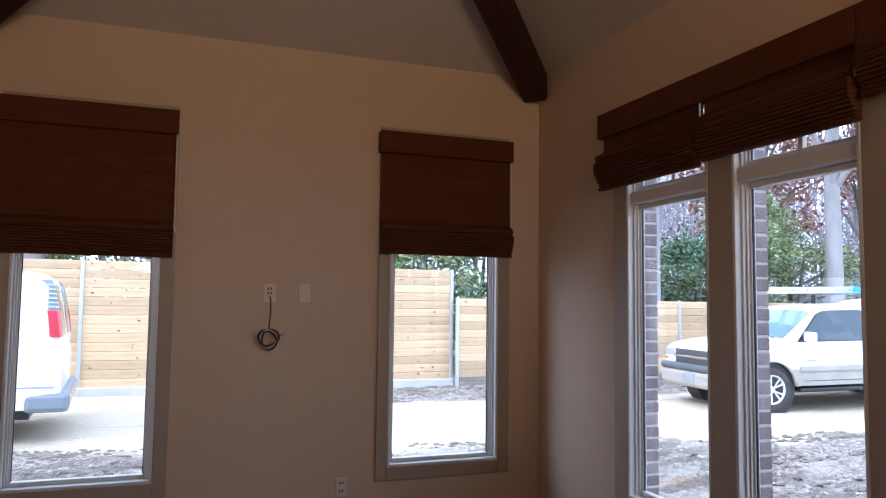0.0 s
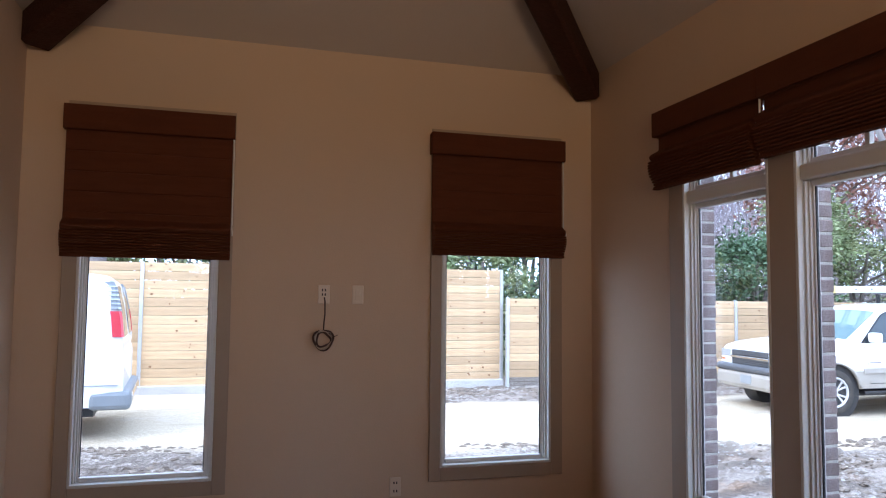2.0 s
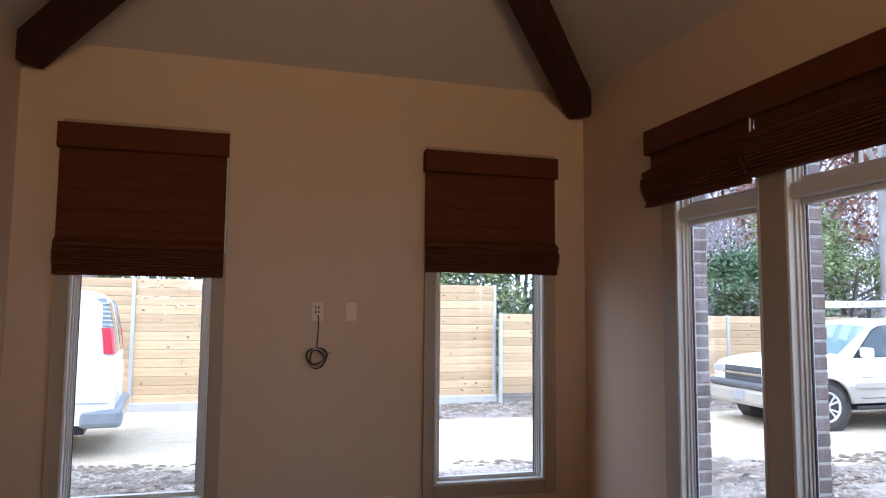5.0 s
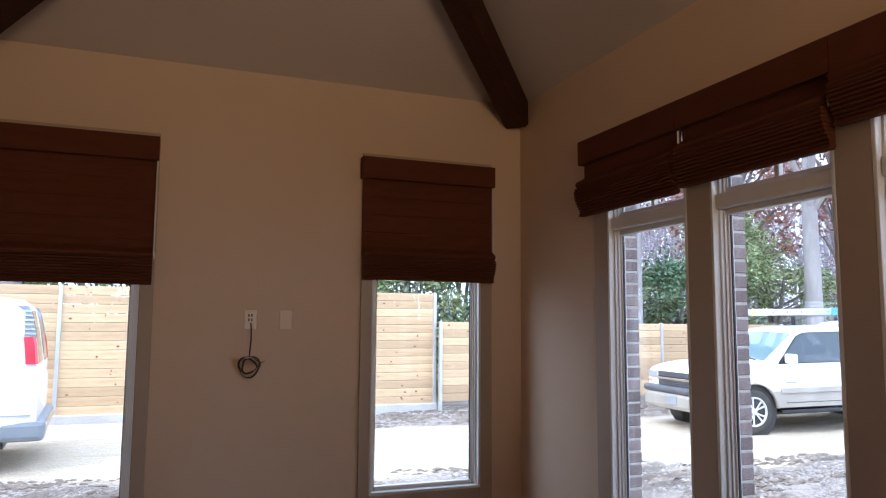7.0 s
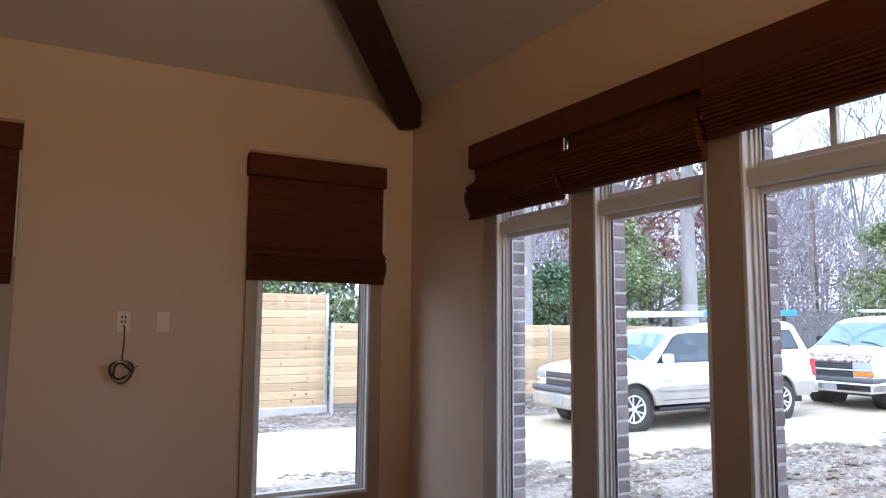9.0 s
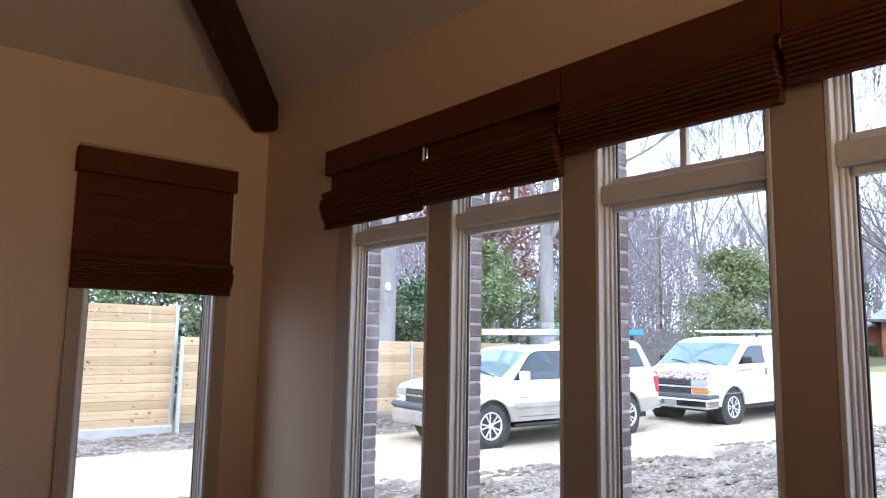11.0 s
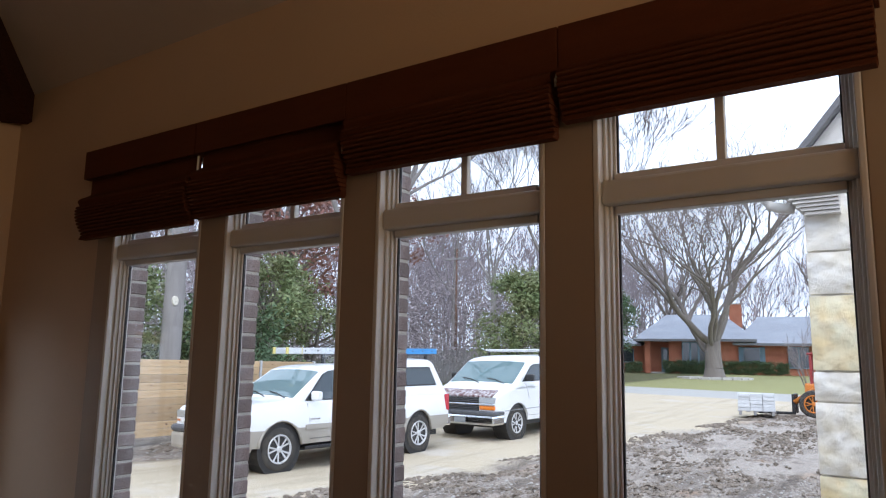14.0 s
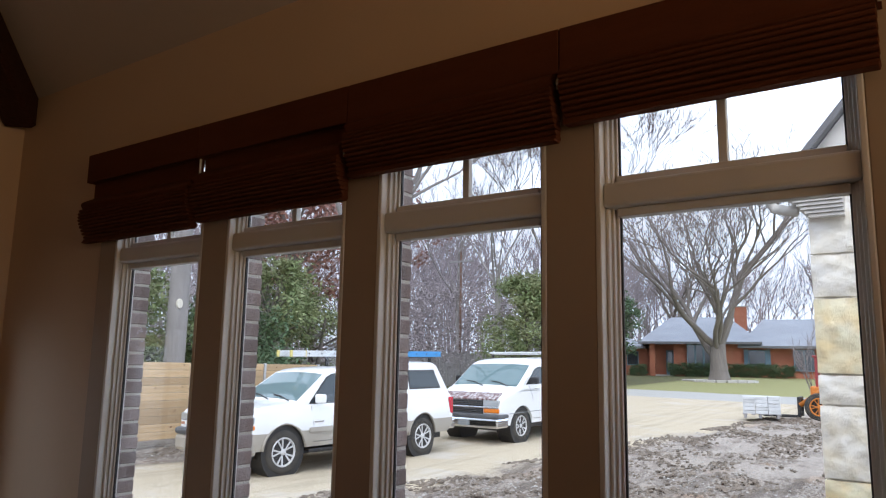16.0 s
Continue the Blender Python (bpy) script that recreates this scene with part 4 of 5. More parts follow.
def van(m, label, old=False):
    """A long white cargo van."""
    car = thing("cargo_van", m, label, "van", group="white cargo vans")
    hw = lambda z: 0.995 - 0.03 * max(0.0, (0.6 - z) / 0.25) - (0.15 * ((z - 1.2) / 0.9) ** 1.3 if z > 1.2 else 0.0)
    fx, rx, low = 1.95, -1.72, 0.40
    dz = -0.11 if old else 0.06
    wide = lambda x, z: hw(z) * (1 - 0.12 * max(0.0, (x - 2.1) / 0.64) ** 2 - 0.03 * max(0.0, (-x - 2.5) / 0.34) ** 2)
    hood = line([(-2.84, 1.02), (-2.80, 1.26), (1.72, 1.26), (2.2, 1.20), (2.5, 1.09), (2.66, 1.01), (2.72, 0.96), (2.74, 0.88)])
    loft("body", car, -2.84, 2.74, arched(low, (fx, rx), 0.45, ((2.74, 0.10), (-2.84, 0.10))), hood, wide, M_WHITE, r=0.07, crown=0.025,
         extra=[c + 0.45 * math.cos(math.pi * k / 16) for c in (fx, rx) for k in range(17)] + [2.73])
    roof = line([(2.16, 1.18), (1.36, 1.86 + dz), (1.15, 1.93 + dz), (0.8, 1.975 + dz), (-2.35, 1.98 + dz), (-2.56, 1.95 + dz), (-2.70, 1.84 + dz), (-2.79, 1.50), (-2.82, 1.26)])
    loft("upper_body", car, -2.82, 2.16, lambda x: 1.13, roof, wide, M_WHITE, r=0.11, crown=0.03)
    screen("windscreen", car, 2.06, 1.40, roof, wide, M_SCREEN, 0.11, 0.03, edge=-0.02)
    wt = 1.78 + dz
    side_panel("side_window", car, [(1.72, 1.31), (1.30, wt - 0.05), (1.14, wt), (0.68, wt), (0.68, 1.31)], hw, M_DARKGLASS)
    side_panel("window_seal", car, [(1.77, 1.29), (1.31, wt - 0.03), (1.14, wt + 0.02), (0.66, wt + 0.02), (0.66, 1.29)], hw, M_BLACK, proud=0.003)
    slit(car, [(1.62, 1.24), (1.50, 1.0), (1.44, 0.50), (0.58, 0.50), (0.58, 1.75)], hw)
    slit(car, [(-0.9, 0.55), (-0.9, 1.80)], hw)
    boxpart("underbody", (-2.5, 2.4, -0.75, 0.75, 0.26, 0.5), M_BLACK, car)
    for cx in (fx, rx):
        for s in (1, -1):
            bm = bmesh.new()
            lathe(bm, [(0.445, 0.94 * s), (0.44, 0.55 * s), (0.02, 0.55 * s)], 24, lambda a, c, h: (cx + a, h, 0.37 + c))
            part("wheel_well", bm, M_BLACK, car)
            wheel(car, cx, s * 0.955, 0.36, 5)
    for s in (1, -1):
        mirror(car, 1.58, s * 0.99, 1.30, M_BLACK)
        boxpart("door_handle", (0.64, 0.68, *sorted((s * 0.98, s * 1.012)), 1.02, 1.18), M_BLACK, car, bevel=0.006)
        boxpart("headlight", (2.55, 2.762, *sorted((s * 0.44, s * 0.875)), 0.83, 0.97), M_LENS, car, "clear headlight", bevel=0.02)
        boxpart("turn_light", (2.55, 2.766, *sorted((s * 0.46, s * 0.880)), 0.685, 0.78), M_AMBER, car, "amber turn light", bevel=0.015)
        boxpart("side_strip", (-2.78, 2.5, *sorted((s * 0.985, s * 1.003)), 0.66, 0.675), M_LENS, car)
        # tall rear lamp under a louvred panel on the corner, with the rear door's window beside it
        def on_back(nm, z0, z1, f0, f1, material, parent, proud, wrap=0.0, lab=""):
            bm = bmesh.new()
            rings = []
            for k in range(5):
                z = z0 + (z1 - z0) * k / 4
                x, w = back(z), wide(-2.6, z)
                rings.append([bm.verts.new(p) for p in ((x + 0.03, s * w * f0, z), (x - proud, s * w * f0, z), (x - proud, s * (w * f1 - 0.02 + proud), z), (x + 0.015, s * (w * f1 + proud), z), (x + 0.03 + wrap, s * (w * f1 + proud), z), (x + 0.03 + wrap, s * (w * f0), z))])
            for a, b in zip(rings, rings[1:]):
                for i in range(6):
                    bm.faces.new((a[i], a[(i + 1) % 6], b[(i + 1) % 6], b[i]))
            bm.faces.new(rings[0])
            bm.faces.new(rings[-1])
            return part(nm, bm, material, parent, lab)

        back = line([(1.2, -2.825), (1.5, -2.79), (1.84 + dz, -2.70), (2.0 + dz, -2.60)])
        on_back("tail_light", 1.26, 1.58, 0.86, 1.0, M_RED, car, 0.012, 0.09, "red tail light")
        louvre = on_back("louvre_panel", 1.585, 1.89 + dz, 0.86, 0.985, M_BUMPER, car, 0.010, 0.09)
        for k in range(6):
            z = 1.61 + (0.045 + 0.15 * dz) * k
            on_back("slat", z, z + 0.016, 0.88, 0.99, M_LENS, louvre, 0.016, 0.075)
        on_back("rear_window", 1.26, 1.84 + dz, 0.16, 0.74, M_DARKGLASS, car, 0.008)
    boxpart("rear_bumper", (-2.94, -2.45, -1.00, 1.00, 0.36, 0.60), M_BUMPER, car, "grey bumper", bevel=0.06)
    boxpart("bumper_cap", (-2.955, -2.80, -0.80, 0.80, 0.42, 0.56), M_CHROME, car, bevel=0.04)
    grille = boxpart("grille", (2.62, 2.755, -0.44, 0.44, 0.64, 0.985), M_BLACK, car, "black grille")
    boxpart("grille_band", (2.70, 2.785, -0.87, 0.87, 0.79, 0.825), M_CHROME, grille, bevel=0.008)
    for z in (0.67, 0.71, 0.75, 0.86, 0.90, 0.94):
        boxpart("grille_bar", (2.73, 2.765, -0.43, 0.43, z, z + 0.014), M_PLASTIC, grille)
    boxpart("emblem", (2.78, 2.80, -0.09, 0.09, 0.785, 0.83), M_CHROME, grille, bevel=0.006)
    boxpart("front_bumper", (2.45, 2.90, -0.95, 0.95, 0.35, 0.575), M_CHROME, car, "chrome bumper", bevel=0.05)
    boxpart("bumper_top", (2.45, 2.885, -0.955, 0.955, 0.57, 0.66), M_PLASTIC, car, bevel=0.025)
    boxpart("plate_bar", (2.895, 2.91, -0.16, 0.16, 0.40, 0.53), M_LENS, car)
    if old:
        bm = bmesh.new()
        prism(bm, [(2.765, 0.96), (2.765, 1.00), (2.62, 1.065), (2.48, 1.125), (2.48, 1.08), (2.62, 1.03)], -0.80, 0.80, lambda u, v, w: (u, w, v))
        part("peeled_hood_edge", bm, M_RUST, car, "maroon hood edge with peeling paint", bevel=0.01)
        rack = boxpart("rack_bar", (0.55, 0.59, -0.78, 0.78, 1.97, 2.00), M_ALU, car)
        for x in (-0.8, -2.1):
            boxpart("rack_bar", (x, x + 0.04, -0.78, 0.78, 1.97, 2.00), M_ALU, car)
        for s in (1, -1):
            boxpart("rack_rail", (-2.3, 0.75, s * 0.76 - 0.02, s * 0.76 + 0.02, 2.00, 2.04), M_ALU, car, bevel=0.006)
            for x in (0.57, -0.78, -2.08):
                boxpart("rack_leg", (x - 0.02, x + 0.02, s * 0.76 - 0.015, s * 0.76 + 0.015, 1.85, 2.01), M_BLACK, car)
    else:
        for x in (-1.6, -0.4):
            for s in (1, -1):
                boxpart("rack_stub", (x, x + 0.05, s * 0.7 - 0.025, s * 0.7 + 0.025, 2.0, 2.26), M_LENS, car, bevel=0.006)
    for y in (0.42, -0.30):
        bm = bmesh.new()
        tube(bm, [(2.13, y + 0.30, 1.26), (2.02, y, 1.335), (1.99, y - 0.28, 1.365)], 0.011, sides=5)
        part("wiper", bm, M_BLACK, car)
    return car


TRUCK = pose(8.75, 5.53, ground_z(8.75, 5.5) + 0.012, 0, 1.15, 173.5)
pickup(TRUCK)
ladder(TRUCK @ pose(-0.72, -0.12, 1.957), 3.6, 0.20, M_ALU, "aluminium extension ladder with yellow tips on a truck rack", True)
ladder(TRUCK @ pose(-1.45, 0.46, 1.957), 2.0, 0.20, M_FIBRE, "blue fibreglass ladder on a truck rack", False)
van(pose(15.21, 4.57, ground_z(15.2, 4.5), 0, 1.7, 176), "white cargo van with a roof rack and peeling maroon hood edge", old=True)
van(pose(-6.62, 5.95, ground_z(-6, 6), 0, 0, 184), "plain white cargo van parked beside the fence")


def sedan(m):
    """A small silver car far off."""
    car = thing("parked_car", m, "silver car parked behind the van", "car")
    hw = lambda z: 0.88 - (0.22 * (z - 0.85) / 0.6 if z > 0.85 else 0)
    low = 0.3
    shell("body", car, [(2.2, 0.45), (2.25, 0.7), (1.1, 0.92), (-1.9, 0.95), (-2.25, 0.9), (-2.25, 0.5), (-1.9, low)] + arch(-1.35, 0.38, low)[::-1] + arch(1.4, 0.38, low)[::-1] + [(2.0, low)], hw, M_ALLOY)
    shell("cabin", car, [(1.15, 0.88), (0.4, 1.38), (-0.8, 1.43), (-1.75, 0.92)], hw, M_ALLOY, bevel=0.05)
    cross_panel("windscreen", car, (1.08, 0.95), (0.45, 1.35), 0.74, 0.58, M_SCREEN)
    side_panel("side_window", car, [(0.85, 0.96), (0.35, 1.32), (-0.7, 1.36), (-1.3, 0.98)], hw, M_DARKGLASS)
    for x in (1.4, -1.35):
        for s in (1, -1):
            wheel(car, x, s * 0.86, 0.31, 5)


sedan(pose(22.5, 8.2, ground_z(22.5, 8.2) - 0.0, 0, 0, 200))


# ---- trees ----
M_BARK = mat("grey_bark", (0.19, 0.165, 0.15), 0.9, grain=0.4, grain_scale=9, stain=0.5, stain_scale=2, bump=0.8, bump_scale=14, stretch=(1, 1, 0.25))
M_PALEBARK = mat("pale_bark", (0.27, 0.25, 0.24), 0.9, grain=0.35, grain_scale=6, stain=0.5, stain_scale=1.5, bump=0.6, bump_scale=10, stretch=(1, 1, 0.3))
M_TWIG = mat("winter_twigs", (0.30, 0.26, 0.255), 0.9, stain=0.3, stain_scale=1)
# far haze is put into this colour: paler and more purple than near bark
M_FARWOOD = mat("far_wood_hazy_bark", (0.40, 0.35, 0.375), 0.95, stain=0.4, stain_scale=0.4)
M_LEAF = mat("evergreen_leaves", (0.20, 0.275, 0.115), 0.5, rand=0.7, island=True, second=(0.33, 0.34, 0.18), stain_scale=0.6, spec=0.3)
M_LEAF2 = mat("dark_evergreen_leaves", (0.115, 0.20, 0.11), 0.45, rand=0.6, island=True, second=(0.09, 0.14, 0.06), stain_scale=0.5, spec=0.3)
M_RUSSET = mat("russet_leaves", (0.30, 0.13, 0.11), 0.7, rand=0.6, island=True, second=(0.30, 0.15, 0.10), stain_scale=0.8)
M_CUT = mat("cut_limb_wood", (0.75, 0.70, 0.60), 0.8, stain=0.2, stain_scale=20)
# brush colour paled too, to carry the haze of the woods
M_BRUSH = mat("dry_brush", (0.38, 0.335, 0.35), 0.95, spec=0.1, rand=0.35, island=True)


def tube_data(V, F, pts, r0, r1, sides):
    """Appends a tapering tube to lists of points and faces."""
    start, k = len(V), len(pts)
    for i, p in enumerate(pts):
        d = (pts[min(i + 1, k - 1)] - pts[max(i - 1, 0)]).normalized()
        a = d.cross(Vector((0.37, 0.21, 0.9)))
        if a.length < 1e-3:
            a = d.cross(Vector((1, 0, 0)))
        a.normalize()
        c = d.cross(a)
        r = r0 + (r1 - r0) * i / (k - 1)
        for q in range(sides):
            t = 2 * math.pi * q / sides
            V.append(p + (a * math.cos(t) + c * math.sin(t)) * r)
    for i in range(k - 1):
        for q in range(sides):
            a = start + i * sides
            F.append((a + q, a + (q + 1) % sides, a + sides + (q + 1) % sides, a + sides + q))


def limbs(rng, base, way, length, r, level, out, spread=0.6, rise=0.25, kids=(2, 4), least=0.006):
    """Grows a limb and its children; out collects (points, r0, r1, level)."""
    pts, p, d = [base.copy()], base.copy(), way.normalized()
    n = 5 if level > 2 else 3
    for i in range(n):
        d = (d + Vector((rng.uniform(-1, 1), rng.uniform(-1, 1), rng.uniform(-0.5, 1) * rise)) * 0.23).normalized()
        p = p + d * (length / n)
        pts.append(p.copy())
    out.append((pts, r, r * 0.55, level))
    if level == 0:
        return
    for j in range(rng.randint(*kids)):
        q = rng.uniform(0.45, 1.0) if j else 1.0
        at = pts[min(n, max(1, round(q * n)))]
        turn = Vector((rng.uniform(-1, 1), rng.uniform(-1, 1), rng.uniform(-0.25, 0.6)))
        w = (d + turn * spread).normalized()
        w.z += rise * 0.3
        limbs(rng, at, w, length * rng.uniform(0.58, 0.82), max(least, r * rng.uniform(0.42, 0.62)), level - 1, out, spread, rise, kids, least)


def from_lists(name, V, F, material, parent=None, label="", smooth=True):
    me = bpy.data.meshes.new(name)
    me.from_pydata([tuple(v) for v in V], [], F)
    for m in material if isinstance(material, (list, tuple)) else [material]:
        me.materials.append(m)
    if smooth:
        me.shade_smooth()
    ob = new(name, me)
    if parent:
        ob.parent = parent
    if label:
        ob["label"] = label
    return ob


def bare_tree(m, seed, trunk_h, trunk_r, limb_len, majors, levels, label, bark=M_BARK, spread=0.6, tilt=0.75, name="bare_tree", rise=0.25, flare=1.5, least=0.006, kids=(2, 4), low=0.85):
    """A leafless tree: tapered trunk, spreading limbs, fine twigs."""
    rng = random.Random(seed)
    tree = thing(name, m, label, "tree")
    V, F = [], []
    tube_data(V, F, [Vector((0, 0, -0.2)), Vector((0, 0, 0.2)), Vector((0.01, 0, min(0.7, trunk_h * 0.3)))], trunk_r * flare, trunk_r, 12)
    tube_data(V, F, [Vector((0.01, 0, min(0.7, trunk_h * 0.3))), Vector((0.05, 0.03, trunk_h * 0.6)), Vector((0.0, 0.0, trunk_h))], trunk_r, trunk_r * 0.8, 12)
    out = []
    for i in range(majors):
        q = 2 * math.pi * (i + rng.uniform(-0.3, 0.3)) / majors
        t = tilt * rng.uniform(0.55, 1.15) if i else 0.1
        w = Vector((math.cos(q) * t, math.sin(q) * t, 1.0))
        limbs(rng, Vector((0, 0, trunk_h * rng.uniform(low, 1.0))), w, limb_len * rng.uniform(0.8, 1.15), trunk_r * rng.uniform(0.30, 0.50), levels, out, spread, rise, kids, least)
    VT, FT = [], []
    for pts, r0, r1, lv in out:
        if lv >= levels - 2:
            tube_data(V, F, pts, r0, r1, 7)
        else:
            tube_data(VT, FT, pts, r0, r1, 3)
    from_lists("trunk", V, F, bark, tree)
    from_lists("twigs", VT, FT, M_TWIG, tree)
    return tree


def leaf_cloud(rng, V, F, c, rad, count, size):
    """Small bent leaves scattered in a clump."""
    for i in range(count):
        d = Vector((rng.gauss(0, 1), rng.gauss(0, 1), rng.gauss(0, 0.8)))
        p = c + d * rad * 0.5
        a = Vector((rng.uniform(-1, 1), rng.uniform(-1, 1), rng.uniform(-0.6, 0.6))).normalized() * size * rng.uniform(0.6, 1.3)
        b = a.cross(Vector((rng.uniform(-1, 1), rng.uniform(-1, 1), rng.uniform(-1, 1)))).normalized() * size * 0.42
        k = len(V)
        V.extend((p - a, p + b, p + a + Vector((0, 0, -size * 0.3)), p - b))
        F.append((k, k + 1, k + 2, k + 3))


def leafy_tree(m, seed, height, radius, clumps, per, size, label, leaf=M_LEAF, base=0.15, trunk_r=0.14, name="evergreen_tree", trunks=1, cone=0.0):
    """A tree in leaf: trunk, limbs and a crown of many small leaves in uneven clumps with gaps."""
    rng = random.Random(seed)
    tree = thing(name, m, label, "tree")
    V, F = [], []
    VL, FL = [], []
    for t in range(trunks):
        lean = Vector((rng.uniform(-0.25, 0.25), rng.uniform(-0.15, 0.15), 1)) if trunks > 1 else Vector((0.03, 0, 1))
        tube_data(V, F, [Vector((0.2 * t, 0, -0.2)), Vector((0.2 * t, 0, 0.3)) + lean * 0.2, lean * height * 0.45, lean * height * 0.8], trunk_r, trunk_r * 0.35, 8)
    for i in range(clumps):
        h = base + (1 - base) * rng.random() ** 0.8
        bulge = (1 - h) ** 0.6 * 1.1 if cone else max(0.15, math.sin(math.pi * min(0.97, 0.12 + 0.88 * (h - base) / (1 - base) * 0.95)) ** 0.6)
        q, rr = rng.uniform(0, 2 * math.pi), radius * bulge * rng.uniform(0.35, 1.08)
        c = Vector((math.cos(q) * rr, math.sin(q) * rr, height * h))
        if i % 2 == 0:
            tube_data(V, F, [Vector((0, 0, height * h * 0.72)), c * 0.55 + Vector((0, 0, height * h * 0.36)), c], trunk_r * 0.42, 0.014, 5)
        leaf_cloud(rng, VL, FL, c, radius * rng.uniform(0.12, 0.38), per, size)
    from_lists("trunk", V, F, M_BARK, tree)
    from_lists("crown", VL, FL, leaf, tree, smooth=False)
    return tree


def gz(x, y):
    return ground_z(x, y) - 0.03


def at(x, y, rz=0):
    return pose(x, y, gz(x, y), 0, 0, rz)


# belt of evergreens behind the fences
BELT = [(-9.0, 13.0, 5.4, 2.2), (-6.3, 12.4, 4.8, 2.0), (-3.6, 13.2, 5.6, 2.2), (-1.2, 12.6, 4.7, 1.9), (1.2, 12.8, 5.2, 2.1), (3.6, 12.2, 4.4, 1.9),
        (5.6, 13.4, 5.8, 2.2), (8.0, 12.6, 5.2, 2.0), (10.2, 13.2, 5.8, 2.2), (12.6, 12.4, 5.0, 2.1), (14.8, 12.9, 5.4, 2.0), (17.5, 13.5, 5.2, 2.2)]
for i, (x, y, h, r) in enumerate(BELT):
    leafy_tree(at(x, y + 1.3, 37 * i), 20 + i, h * ((0.70, 0.92, 0.78)[i % 3] if x > 3 else 0.95), r, 52, 150, 0.085, "bushy evergreen tree behind the cedar fence", M_LEAF2 if i % 3 == 0 else M_LEAF, base=0.10, trunks=2, trunk_r=0.13)
leafy_tree(at(17.5, 16.4), 51, 9.5, 2.8, 64, 70, 0.13, "tall oak holding russet winter leaves", M_RUSSET, base=0.42, trunk_r=0.22, name="oak_tree")
leafy_tree(at(23.0, 16.6), 52, 10.5, 2.6, 50, 60, 0.12, "tall oak holding russet winter leaves", M_RUSSET, base=0.5, trunk_r=0.2, name="oak_tree")
# grey trunks standing among them
scarred = bare_tree(at(9.5, 11.8), 61, 7.5, 0.27, 3.8, 5, 5, "tall pale grey bare tree with a pale cut limb", M_PALEBARK, tilt=0.5, flare=1.25)
bm = bmesh.new()
lathe(bm, [(0.13, 0.0), (0.12, 0.05), (0.01, 0.05)], 14, lambda a, c, h: (-0.10 + 0.7 * a, -0.19 - h, 3.22 + c))
part("cut_limb", bm, M_CUT, scarred, "pale round scar of a cut limb")
bare_tree(at(16.3, 12.0), 62, 5.6, 0.27, 4.2, 5, 5, "tall pale grey bare tree", M_PALEBARK, tilt=0.6, flare=1.25)
bare_tree(at(-2.6, 11.2), 63, 4.5, 0.26, 3.0, 3, 4, "grey leaning tree behind the cedar fence", M_BARK, tilt=0.9, flare=1.2)
bare_tree(at(-5.2, 11.6), 64, 4.0, 0.22, 3.0, 3, 4, "grey leaning tree behind the cedar fence", M_BARK, tilt=0.9, flare=1.2)
bare_tree(at(38.0, 22.0), 65, 6.0, 0.15, 3.6, 5, 5, "tall bare tree beyond the drive", M_PALEBARK, tilt=0.55)
bare_tree(at(30.6, 11.2), 66, 6.5, 0.17, 4.2, 5, 6, "tall bare tree beyond the drive", M_PALEBARK, tilt=0.8, least=0.010)
bare_tree(at(33.0, 16.0), 67, 6.0, 0.18, 4.2, 5, 6, "tall bare tree beyond the drive", M_PALEBARK, tilt=0.6)
leafy_tree(at(30.0, 12.6), 71, 5.6, 2.0, 80, 170, 0.10, "round green evergreen tree beyond the vans", M_LEAF, base=0.08)
leafy_tree(at(44.5, 14.2), 72, 6.0, 2.4, 60, 100, 0.14, "dark cedar tree beside the brick house", M_LEAF2, base=0.30, trunk_r=0.08)
# the great bare tree in front of the brick house
bare_tree(at(50.5, 8.6, 20), 84, 2.6, 0.60, 5.6, 8, 6, "great spreading bare pecan tree on the lawn", M_BARK, spread=0.86, tilt=1.0, rise=0.22, flare=1.45, least=0.013, kids=(3, 3), low=0.5)
bare_tree(at(62, 1.5), 81, 3.5, 0.35, 4.6, 6, 5, "bare tree behind the brick house", M_BARK, tilt=0.7)
bare_tree(at(78, 20), 82, 5, 0.4, 5.5, 6, 5, "bare tree behind the brick house", M_BARK, tilt=0.7)
bare_tree(at(24.5, -0.9), 83, 0.3, 0.05, 1.1, 6, 3, "small bare shrub with thin upright stems", M_PALEBARK, tilt=0.35, spread=0.35, name="bare_shrub")


